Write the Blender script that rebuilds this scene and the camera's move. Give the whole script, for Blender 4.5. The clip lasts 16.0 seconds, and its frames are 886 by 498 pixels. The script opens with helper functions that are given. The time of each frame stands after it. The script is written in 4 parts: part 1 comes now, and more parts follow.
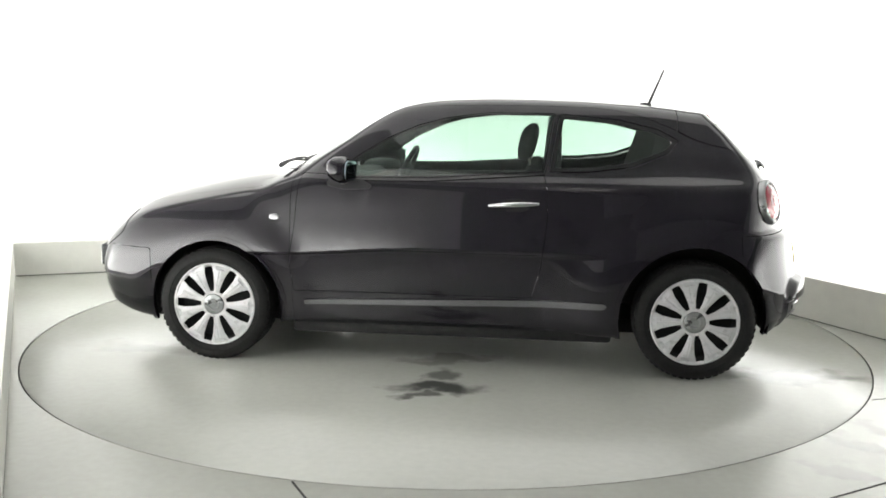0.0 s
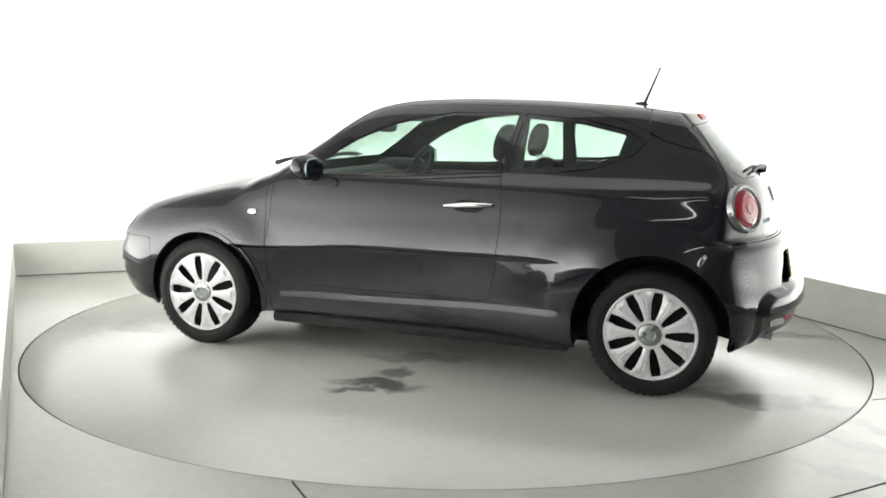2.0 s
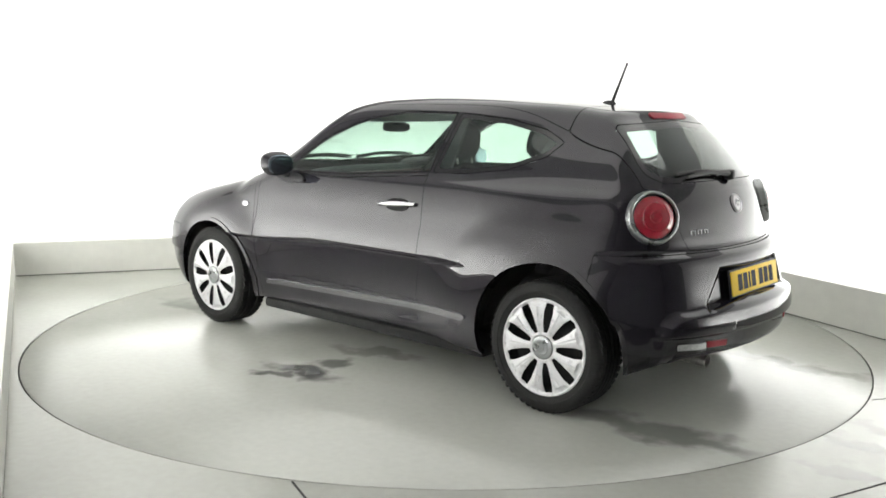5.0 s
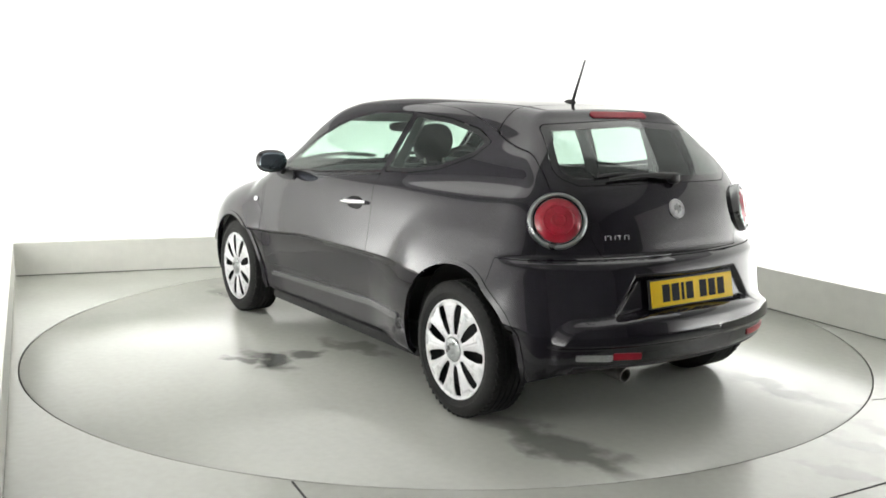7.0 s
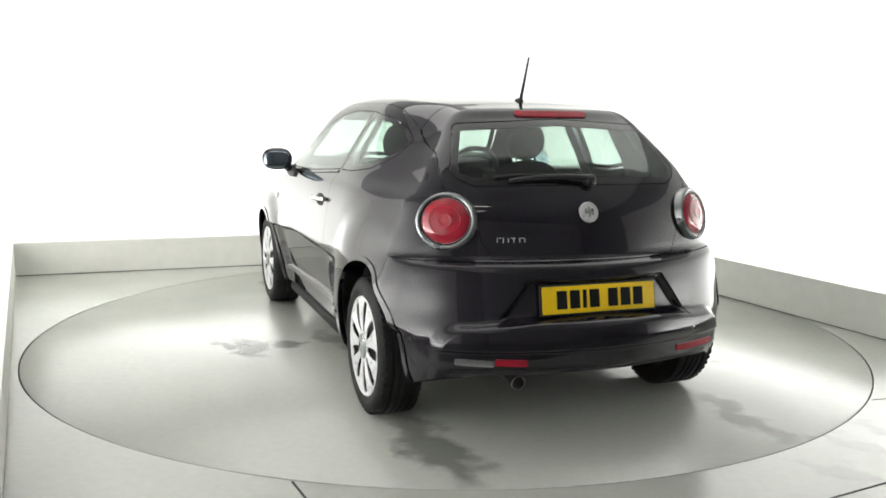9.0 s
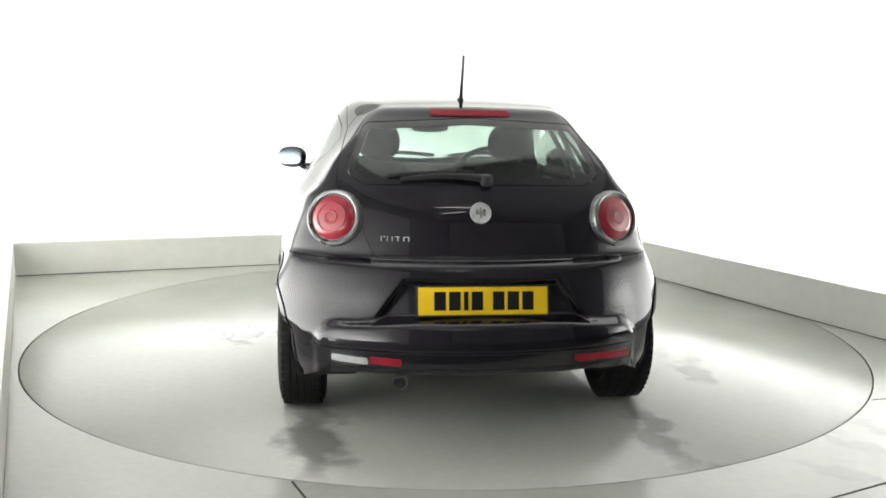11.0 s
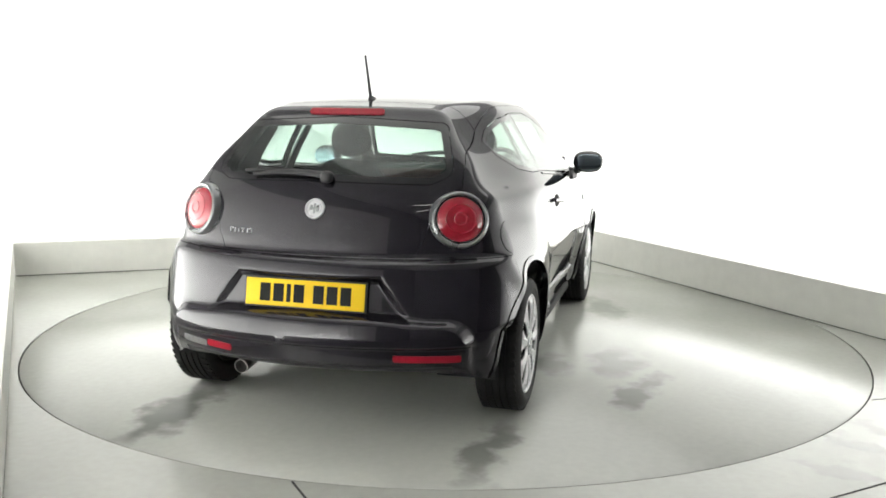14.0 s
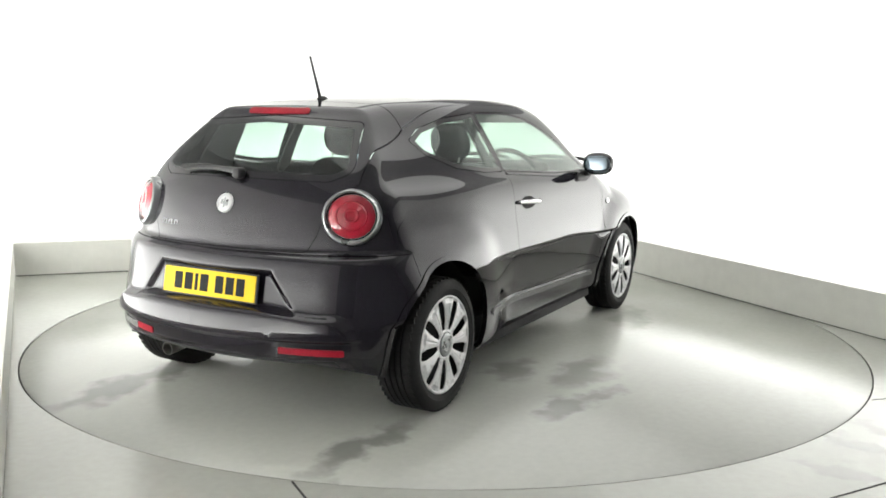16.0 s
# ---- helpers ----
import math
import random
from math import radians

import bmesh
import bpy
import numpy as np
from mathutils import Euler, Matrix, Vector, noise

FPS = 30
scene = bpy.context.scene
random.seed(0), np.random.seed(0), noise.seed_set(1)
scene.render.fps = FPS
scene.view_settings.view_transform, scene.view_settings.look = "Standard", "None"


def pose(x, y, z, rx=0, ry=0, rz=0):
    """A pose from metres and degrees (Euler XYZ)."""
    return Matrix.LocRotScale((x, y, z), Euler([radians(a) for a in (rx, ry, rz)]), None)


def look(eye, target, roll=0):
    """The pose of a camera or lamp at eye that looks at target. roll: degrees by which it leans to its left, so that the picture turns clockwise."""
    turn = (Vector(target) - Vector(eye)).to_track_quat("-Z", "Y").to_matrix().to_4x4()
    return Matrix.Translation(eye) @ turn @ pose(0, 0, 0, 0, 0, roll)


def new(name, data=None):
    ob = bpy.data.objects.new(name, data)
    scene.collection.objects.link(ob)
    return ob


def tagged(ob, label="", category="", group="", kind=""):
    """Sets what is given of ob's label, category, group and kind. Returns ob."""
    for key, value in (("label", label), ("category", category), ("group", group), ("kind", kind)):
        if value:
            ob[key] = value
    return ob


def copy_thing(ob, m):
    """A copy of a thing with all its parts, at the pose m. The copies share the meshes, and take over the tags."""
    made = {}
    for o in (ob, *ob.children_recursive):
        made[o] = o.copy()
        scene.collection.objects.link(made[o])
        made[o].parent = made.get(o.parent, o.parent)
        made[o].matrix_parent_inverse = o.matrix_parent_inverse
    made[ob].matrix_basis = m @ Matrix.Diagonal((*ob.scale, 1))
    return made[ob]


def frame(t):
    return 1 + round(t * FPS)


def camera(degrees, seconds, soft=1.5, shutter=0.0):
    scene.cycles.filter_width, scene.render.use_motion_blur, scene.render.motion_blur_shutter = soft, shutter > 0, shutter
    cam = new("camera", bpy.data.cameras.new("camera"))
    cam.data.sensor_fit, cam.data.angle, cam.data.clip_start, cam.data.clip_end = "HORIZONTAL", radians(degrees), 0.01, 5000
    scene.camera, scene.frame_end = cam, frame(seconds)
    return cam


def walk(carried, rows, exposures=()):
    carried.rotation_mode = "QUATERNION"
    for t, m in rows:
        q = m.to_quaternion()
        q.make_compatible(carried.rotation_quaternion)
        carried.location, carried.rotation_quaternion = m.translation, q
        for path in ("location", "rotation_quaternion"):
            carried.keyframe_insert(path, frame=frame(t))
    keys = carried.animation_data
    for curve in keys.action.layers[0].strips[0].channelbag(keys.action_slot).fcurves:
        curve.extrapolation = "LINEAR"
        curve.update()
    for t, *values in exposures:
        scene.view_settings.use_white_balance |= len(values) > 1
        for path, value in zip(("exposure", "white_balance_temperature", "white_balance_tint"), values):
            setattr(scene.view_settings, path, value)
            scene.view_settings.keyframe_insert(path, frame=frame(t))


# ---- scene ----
# ---- camera ----
cam = camera(52.99, 16.0, soft=1.7)
EYE = Vector((0.0, -5.432, 1.331))
AIM = EYE + Vector((-0.00421, 0.98847, -0.15136))
walk(cam, [(0.0, look(EYE, AIM, 0.785)), (16.0, look(EYE, AIM, 0.785))])

# ---- world and lights ----
world = bpy.data.worlds.new("studio_air")
world.use_nodes = True
world.node_tree.nodes["Background"].inputs[0].default_value = (0.8, 0.85, 0.9, 1)
world.node_tree.nodes["Background"].inputs[1].default_value = 0.05
scene.world = world
scene.view_settings.exposure = -0.5


# ---- materials ----
def material(name, colour, rough=0.5, metal=0.0, spec=0.5, coat=0.0, grain=0.0, grain_scale=60.0, bump=0.0,
             bump_scale=200.0, rough_var=0.0, big=0.0, big_scale=1.5):
    """A principled surface with colour variation at two scales, uneven gloss and fine relief."""
    m = bpy.data.materials.new(name)
    m.use_nodes = True
    nt = m.node_tree
    b = nt.nodes["Principled BSDF"]
    b.inputs["Roughness"].default_value = rough
    b.inputs["Metallic"].default_value = metal
    b.inputs["Specular IOR Level"].default_value = spec
    b.inputs["Coat Weight"].default_value = coat
    b.inputs["Coat Roughness"].default_value = 0.03
    b.inputs["Coat IOR"].default_value = 1.56
    b.inputs["Base Color"].default_value = (*colour, 1)
    co = nt.nodes.new("ShaderNodeTexCoord")

    def noise_node(scale, detail=6.0):
        n = nt.nodes.new("ShaderNodeTexNoise")
        n.inputs["Scale"].default_value = scale
        n.inputs["Detail"].default_value = detail
        nt.links.new(co.outputs["Object"], n.inputs["Vector"])
        return n.outputs["Fac"]

    source = None
    for amount, scale in ((grain, grain_scale), (big, big_scale)):
        if amount <= 0:
            continue
        ramp = nt.nodes.new("ShaderNodeMapRange")
        ramp.inputs["From Min"].default_value, ramp.inputs["From Max"].default_value = 0.3, 0.7
        ramp.inputs["To Min"].default_value, ramp.inputs["To Max"].default_value = 1 - amount, 1 + amount
        nt.links.new(noise_node(scale), ramp.inputs["Value"])
        mix = nt.nodes.new("ShaderNodeVectorMath")
        mix.operation = "SCALE"
        if source is None:
            mix.inputs[0].default_value = colour
        else:
            nt.links.new(source, mix.inputs[0])
        nt.links.new(ramp.outputs[0], mix.inputs["Scale"])
        source = mix.outputs[0]
    if source is not None:
        nt.links.new(source, b.inputs["Base Color"])
    if rough_var > 0:
        ramp = nt.nodes.new("ShaderNodeMapRange")
        ramp.inputs["From Min"].default_value, ramp.inputs["From Max"].default_value = 0.3, 0.7
        ramp.inputs["To Min"].default_value, ramp.inputs["To Max"].default_value = max(0.02, rough - rough_var), rough + rough_var
        nt.links.new(noise_node(grain_scale * 0.2), ramp.inputs["Value"])
        nt.links.new(ramp.outputs[0], b.inputs["Roughness"])
    if bump > 0:
        bp = nt.nodes.new("ShaderNodeBump")
        bp.inputs["Strength"].default_value = bump
        bp.inputs["Distance"].default_value = 0.002
        nt.links.new(noise_node(bump_scale), bp.inputs["Height"])
        nt.links.new(bp.outputs[0], b.inputs["Normal"])
    return m


def glass(name, tint, rough=0.0):
    m = bpy.data.materials.new(name)
    m.use_nodes = True
    b = m.node_tree.nodes["Principled BSDF"]
    b.inputs["Base Color"].default_value = (*tint, 1)
    b.inputs["Roughness"].default_value = rough
    b.inputs["IOR"].default_value = 1.45
    b.inputs["Transmission Weight"].default_value = 1.0
    return m


PAINT = material("black_car_paint", (0.0150, 0.0132, 0.0180), rough=0.5, coat=1.0, spec=0.0, grain=0.1, grain_scale=900, big=0.1, big_scale=3)
GLOSS_BLACK = material("gloss_black_trim", (0.008, 0.008, 0.009), rough=0.18, coat=0.3, grain=0.08, big=0.1)
PLASTIC = material("black_plastic", (0.018, 0.018, 0.019), rough=0.5, grain=0.15, grain_scale=300, bump=0.15, bump_scale=900, big=0.15)
RUBBER = material("tyre_rubber", (0.013, 0.013, 0.0125), rough=0.75, spec=0.3, grain=0.2, grain_scale=80, bump=0.2, bump_scale=400, big=0.25, big_scale=8)
SILVER = material("silver_painted_plastic", (0.66, 0.66, 0.67), rough=0.30, metal=0.12, coat=0.3, grain=0.05, grain_scale=200, rough_var=0.05, big=0.06, big_scale=9)
CHROME = material("bright_chrome", (0.78, 0.78, 0.79), rough=0.12, metal=1.0, grain=0.05, rough_var=0.04, big=0.04)
STRIP = material("grey_metallic_strip", (0.24, 0.24, 0.25), rough=0.24, metal=0.85, grain=0.04, grain_scale=200)
SATIN = material("satin_grey_metal", (0.30, 0.31, 0.31), rough=0.3, metal=0.7, grain=0.06, rough_var=0.05, big=0.05)
STEEL = material("exhaust_steel", (0.32, 0.31, 0.3), rough=0.38, metal=1.0, grain=0.2, grain_scale=50, rough_var=0.1, big=0.1, big_scale=12)
DARK = material("underbody_dark", (0.012, 0.012, 0.012), rough=0.85, grain=0.3, grain_scale=30, big=0.3, big_scale=5)
FABRIC = material("charcoal_seat_fabric", (0.03, 0.03, 0.033), rough=0.9, spec=0.2, grain=0.3, grain_scale=500, bump=0.3, bump_scale=700, big=0.15)
DASH = material("grey_dashboard_plastic", (0.05, 0.05, 0.053), rough=0.6, grain=0.15, grain_scale=400, bump=0.2, bump_scale=800, big=0.1)
LINING = material("grey_roof_lining", (0.42, 0.43, 0.41), rough=0.95, spec=0.1, grain=0.08, grain_scale=300, bump=0.1, big=0.06)
RED_LENS = material("red_lamp_lens", (0.40, 0.010, 0.028), rough=0.16, coat=1.0, grain=0.12, grain_scale=140, big=0.15, big_scale=25)
RED_DEEP = material("deep_red_lens", (0.33, 0.008, 0.022), rough=0.3, spec=0.3, grain=0.15, grain_scale=120, big=0.1, big_scale=20)
CLEAR_LENS = material("clear_lamp_lens", (0.45, 0.46, 0.47), rough=0.14, metal=0.85, coat=1.0, grain=0.15, grain_scale=90, big=0.1, big_scale=30)
YELLOW = material("yellow_reflective_plate", (0.92, 0.62, 0.015), rough=0.5, spec=0.25, grain=0.04, grain_scale=300, big=0.04, big_scale=12)
INK = material("black_plate_ink", (0.012, 0.012, 0.012), rough=0.6, spec=0.15, grain=0.1, big=0.1)
WHITE_PLATE = material("white_reflective_plate", (0.75, 0.75, 0.72), rough=0.4, grain=0.04, big=0.05)
MIRROR = material("mirror_silver", (0.30, 0.36, 0.41), rough=0.02, metal=1.0)
GLASS_SIDE = glass("green_tinted_glass", (0.64, 0.77, 0.70))
GLASS_REAR = glass("rear_tinted_glass", (0.62, 0.71, 0.67))
FLOOR = material("painted_concrete_floor", (0.455, 0.464, 0.422), rough=0.2, spec=1.0, grain=0.03, grain_scale=25, bump=0.02, bump_scale=60, big=0.05, big_scale=0.9)
WALL = material("white_studio_wall", (0.84, 0.84, 0.82), rough=0.8, spec=0.2, grain=0.015, grain_scale=8, bump=0.05, bump_scale=40, big=0.015, big_scale=0.6)
PLINTH = material("white_painted_plinth", (0.76, 0.76, 0.71), rough=0.55, grain=0.03, grain_scale=12, bump=0.08, bump_scale=30, big=0.04, big_scale=1.3)
DECK = material("painted_turntable_deck", (0.455, 0.464, 0.422), rough=0.2, spec=1.0, grain=0.03, grain_scale=25, bump=0.03, bump_scale=60, big=0.05, big_scale=0.9)


def damp_patches(m, spots):
    """Darkens and wets the floor in ragged soft-edged patches: (x, y, length, width, turn, strength)."""
    nt = m.node_tree
    bsdf = nt.nodes["Principled BSDF"]
    co = nt.nodes.new("ShaderNodeTexCoord")
    warp = nt.nodes.new("ShaderNodeTexNoise")
    warp.inputs["Scale"].default_value, warp.inputs["Detail"].default_value = 5.0, 6.0
    nt.links.new(co.outputs["Object"], warp.inputs["Vector"])
    sub = nt.nodes.new("ShaderNodeVectorMath")
    sub.operation = "SUBTRACT"
    sub.inputs[1].default_value = (0.5, 0.5, 0.5)
    nt.links.new(warp.outputs["Color"], sub.inputs[0])
    bend = nt.nodes.new("ShaderNodeVectorMath")
    bend.operation = "MULTIPLY_ADD"
    bend.inputs[1].default_value = (0.42, 0.42, 0.0)
    nt.links.new(sub.outputs[0], bend.inputs[0])
    nt.links.new(co.outputs["Object"], bend.inputs[2])
    total = None
    for x, y, lx, ly, turn, strength in spots:
        mp = nt.nodes.new("ShaderNodeMapping")
        mp.vector_type = "TEXTURE"
        mp.inputs["Location"].default_value = (x, y, 0)
        mp.inputs["Rotation"].default_value = (0, 0, radians(turn))
        mp.inputs["Scale"].default_value = (lx / 2, ly / 2, 1)
        nt.links.new(bend.outputs[0], mp.inputs["Vector"])
        ln = nt.nodes.new("ShaderNodeVectorMath")
        ln.operation = "LENGTH"
        nt.links.new(mp.outputs[0], ln.inputs[0])
        mr = nt.nodes.new("ShaderNodeMapRange")
        mr.interpolation_type = "SMOOTHSTEP"
        mr.inputs["From Min"].default_value, mr.inputs["From Max"].default_value = 1.45, 0.45
        mr.inputs["To Min"].default_value, mr.inputs["To Max"].default_value = 0.0, strength
        nt.links.new(ln.outputs["Value"], mr.inputs["Value"])
        if total is None:
            total = mr.outputs[0]
        else:
            mx = nt.nodes.new("ShaderNodeMath")
            mx.operation = "MAXIMUM"
            nt.links.new(total, mx.inputs[0])
            nt.links.new(mr.outputs[0], mx.inputs[1])
            total = mx.outputs[0]
    old = bsdf.inputs["Base Color"].links[0].from_socket
    mix = nt.nodes.new("ShaderNodeMix")
    mix.data_type = "RGBA"
    nt.links.new(total, mix.inputs["Factor"])
    nt.links.new(old, mix.inputs["A"])
    mix.inputs["B"].default_value = (0.055, 0.057, 0.052, 1)
    nt.links.new(mix.outputs["Result"], bsdf.inputs["Base Color"])
    rr = nt.nodes.new("ShaderNodeMapRange")
    rr.inputs["To Min"].default_value, rr.inputs["To Max"].default_value = 1.0, 0.5
    nt.links.new(total, rr.inputs["Value"])
    film = nt.nodes.new("ShaderNodeTexNoise")
    film.inputs["Scale"].default_value, film.inputs["Detail"].default_value = 0.9, 2.5
    nt.links.new(co.outputs["Object"], film.inputs["Vector"])
    fr_map = nt.nodes.new("ShaderNodeMapRange")
    fr_map.inputs["From Min"].default_value, fr_map.inputs["From Max"].default_value = 0.25, 0.75
    fr_map.inputs["To Min"].default_value, fr_map.inputs["To Max"].default_value = 0.19, 0.28
    nt.links.new(film.outputs["Fac"], fr_map.inputs["Value"])
    gloss = nt.nodes.new("ShaderNodeMath")
    gloss.operation = "MULTIPLY"
    nt.links.new(rr.outputs[0], gloss.inputs[0])
    nt.links.new(fr_map.outputs[0], gloss.inputs[1])
    nt.links.new(gloss.outputs[0], bsdf.inputs["Roughness"])


damp_patches(FLOOR, [(1.74, -1.92, 0.60, 0.12, -50, 0.35), (1.95, -1.78, 0.45, 0.10, -46, 0.3), (1.55, -2.22, 0.45, 0.12, -40, 0.22)])
damp_patches(DECK, [(-0.10, 1.22, 0.44, 0.17, 0, 0.95), (0.0, 1.34, 0.2, 0.09, 20, 0.8), (-0.10, 1.0, 0.16, 0.22, 0, 0.7), (-0.1, 0.72, 0.5, 0.14, 10, 0.4),
                    (-1.88, 0.76, 0.80, 0.22, 4, 0.62), (-1.93, -0.68, 0.72, 0.17, -2, 0.55), (-1.05, -1.24, 0.42, 0.16, -14, 0.5), (-0.78, -1.30, 0.30, 0.12, -30, 0.4),
                    (-0.45, -1.08, 0.62, 0.24, -4, 0.4), (-0.62, -0.74, 0.42, 0.2, 10, 0.4), (0.9, -0.9, 0.7, 0.25, 20, 0.3), (1.6, 0.75, 0.7, 0.2, 0, 0.3)])
SEAM = material("dark_floor_gap", (0.03, 0.03, 0.028), rough=0.9, grain=0.3, grain_scale=40, big=0.3, big_scale=6)


# ---- mesh helpers ----
def link(name, mesh, mat, parent=None, label=""):
    if mat is not None and not mesh.materials:
        mesh.materials.append(mat)
    ob = new(name, mesh)
    if parent is not None:
        ob.parent = parent
    if label:
        ob["label"] = label
    return ob


def part(name, bm, mat, parent=None, label="", smooth=True, sharp=35):
    """Links a bmesh as one mesh object under a thing or a part."""
    mesh = bpy.data.meshes.new(name)
    bmesh.ops.recalc_face_normals(bm, faces=bm.faces)
    if smooth:
        for f in bm.faces:
            f.smooth = True
        for e in bm.edges:
            if len(e.link_faces) == 2 and e.calc_face_angle(0) > radians(sharp):
                e.smooth = False
    bm.to_mesh(mesh)
    bm.free()
    return link(name, mesh, mat, parent, label)


def box_bm(sx, sy, sz, at=(0, 0, 0), bevel=0.0, seg=2):
    bm = bmesh.new()
    bmesh.ops.create_cube(bm, size=1)
    bmesh.ops.transform(bm, matrix=Matrix.Translation(at) @ Matrix.Diagonal((sx, sy, sz, 1)), verts=bm.verts)
    if bevel > 0:
        bmesh.ops.bevel(bm, geom=bm.edges[:], offset=bevel, segments=seg, affect="EDGES", profile=0.5)
    return bm


def lathe_bm(profile, steps=48, axis="Y"):
    """Turns (radius, along) pairs about an axis."""
    bm = bmesh.new()
    rings = []
    for r, a in profile:
        ring = []
        for i in range(steps):
            t = 2 * math.pi * i / steps
            c, s = r * math.cos(t), r * math.sin(t)
            p = {"Y": (c, a, s), "Z": (c, s, a), "X": (a, c, s)}[axis]
            ring.append(bm.verts.new(p))
        rings.append(ring)
    for a, b in zip(rings, rings[1:]):
        for i in range(steps):
            j = (i + 1) % steps
            bm.faces.new((a[i], a[j], b[j], b[i]))
    for ring in (rings[0], rings[-1]):
        bm.faces.new(ring)
    bmesh.ops.remove_doubles(bm, verts=bm.verts, dist=1e-6)
    return bm


def tube_bm(points, radius, steps=10, caps=True):
    """A round bar along a line of points; radius: one number or one for each point."""
    pts = [Vector(p) for p in points]
    rad = radius if isinstance(radius, (list, tuple)) else [radius] * len(pts)
    bm = bmesh.new()
    rings = []
    for i, p in enumerate(pts):
        d = (pts[min(i + 1, len(pts) - 1)] - pts[max(i - 1, 0)]).normalized()
        u = d.cross(Vector((0.13, 0.29, 0.95))).normalized()
        v = d.cross(u)
        rings.append([bm.verts.new(p + rad[i] * (math.cos(2 * math.pi * k / steps) * u + math.sin(2 * math.pi * k / steps) * v)) for k in range(steps)])
    for a, b in zip(rings, rings[1:]):
        for k in range(steps):
            bm.faces.new((a[k], a[(k + 1) % steps], b[(k + 1) % steps], b[k]))
    if caps:
        bm.faces.new(rings[0])
        bm.faces.new(rings[-1])
    return bm


def blob_bm(sx, sy, sz, at=(0, 0, 0), power=2.6, seg=24, rings=14, shape=None):
    """A rounded-box solid; shape may bend each point."""
    bm = bmesh.new()
    bmesh.ops.create_uvsphere(bm, u_segments=seg, v_segments=rings, radius=1)
    for v in bm.verts:
        x, y, z = v.co
        k = (abs(x) ** power + abs(y) ** power + abs(z) ** power) ** (-1 / power)
        p = Vector((x * k * sx / 2, y * k * sy / 2, z * k * sz / 2))
        if shape:
            p = Vector(shape(p))
        v.co = p + Vector(at)
    return bm


# ---- the studio ----
SIDE = Vector((0.4277, -0.9039, 0))          # along the side walls, towards the camera
CORNER_L = Vector((-3.43, 1.50, 0))
CORNER_R = Vector((1.10, 3.17, 0))


def slab(name, corners, z0, z1, mat, kind_label, category="wall"):
    bm = bmesh.new()
    low = [bm.verts.new((p[0], p[1], z0)) for p in corners]
    top = [bm.verts.new((p[0], p[1], z1)) for p in corners]
    n = len(corners)
    bm.faces.new(low[::-1])
    bm.faces.new(top)
    for i in range(n):
        bm.faces.new((low[i], low[(i + 1) % n], top[(i + 1) % n], top[i]))
    ob = part(name, bm, mat, smooth=False)
    return tagged(ob, kind_label, category, kind="structure")


RING = 2.42


def ring_floor(name, inner, outer_pts, z0, z1, mat):
    """Floor round a circular hole."""
    bm = bmesh.new()
    n = 180
    a_in, a_low, a_out = [], [], []
    for i in range(n):
        t = 2 * math.pi * i / n
        c, s = math.cos(t), math.sin(t)
        a_in.append(bm.verts.new((inner * c, inner * s, z1)))
        a_low.append(bm.verts.new((inner * c, inner * s, z0)))
        k = outer_pts / max(abs(c), abs(s))
        a_out.append(bm.verts.new((k * c, k * s, z1)))
    for i in range(n):
        j = (i + 1) % n
        bm.faces.new((a_in[i], a_out[i], a_out[j], a_in[j]))
        bm.faces.new((a_low[i], a_in[i], a_in[j], a_low[j]))
    return part(name, bm, mat, smooth=False)


tagged(ring_floor("floor", RING + 0.004, 9.0, -0.15, 0.0, FLOOR), "pale grey painted concrete studio floor round a turntable", "floor", kind="structure")


# Unseen dark slab, added so the lower doors reflect something dark.
DARK_FLOOR = material("unseen_dark_floor", (0.05, 0.05, 0.052), rough=0.45, spec=0.4, grain=0.15, grain_scale=20, bump=0.05, bump_scale=80, big=0.2, big_scale=1.2)
slab("floor_apron", [(-8.9, -8.9), (8.9, -8.9), (8.9, -2.75), (-8.9, -2.75)], 0.0, 0.004, DARK_FLOOR, "unseen dark floor slab added to darken reflections in the car's lower sides", "floor")


def floor_joint(a, b, width=0.009):
    a, b = Vector((*a, 0)), Vector((*b, 0))
    side = Vector((-(b - a).y, (b - a).x, 0)).normalized() * width / 2
    slab("floor_joint", [a - side, b - side, b + side, a + side], 0.0, 0.001, SEAM, "thin dark joint in the concrete floor", "floor joint")


floor_joint((-0.55, -2.372), (-0.36, -2.74))
floor_joint((1.37, -2.447), (2.6, -1.78))
floor_joint((2.05, -1.32), (2.6, -1.18))
tagged(part("floor_pit", lathe_bm([(0.0, -0.16), (RING + 0.05, -0.16), (RING + 0.05, -0.14), (0.0, -0.14)], 96, "Z"), SEAM), "dark pit floor under the turntable gap", "floor", kind="structure")


def plinth(name, a, b, inward, h=0.265, d=0.14):
    out = [p - inward * k for k in (0, d) for p in ((a, b) if k == 0 else (b, a))]
    ob = slab(name, out, 0.006, h, PLINTH, "low white painted plinth wall edging the studio floor", "low wall")
    # Solid dark strip under the plinth, its colour standing in for shade.
    foot = [p - inward * (0.006 + k) for k in (0, d - 0.012) for p in ((a, b) if k == 0 else (b, a))]
    tagged(slab("shadow_gap", foot, 0.0, 0.006, SEAM, "thin dark strip standing in for the shade under the low wall", "trim"), kind="structure")
    return ob


N_L = Vector((0.9039, 0.4277, 0))
d_b = (CORNER_R - CORNER_L).normalized()
N_B = Vector((d_b.y, -d_b.x, 0))
plinth("low_wall_left", CORNER_L, CORNER_L + SIDE * 4.6, N_L)
plinth("low_wall_back", CORNER_L + d_b * 0.002, CORNER_R - d_b * 0.002, N_B)
plinth("low_wall_right", CORNER_R, CORNER_R + SIDE * 5.2, -N_L, h=0.28)


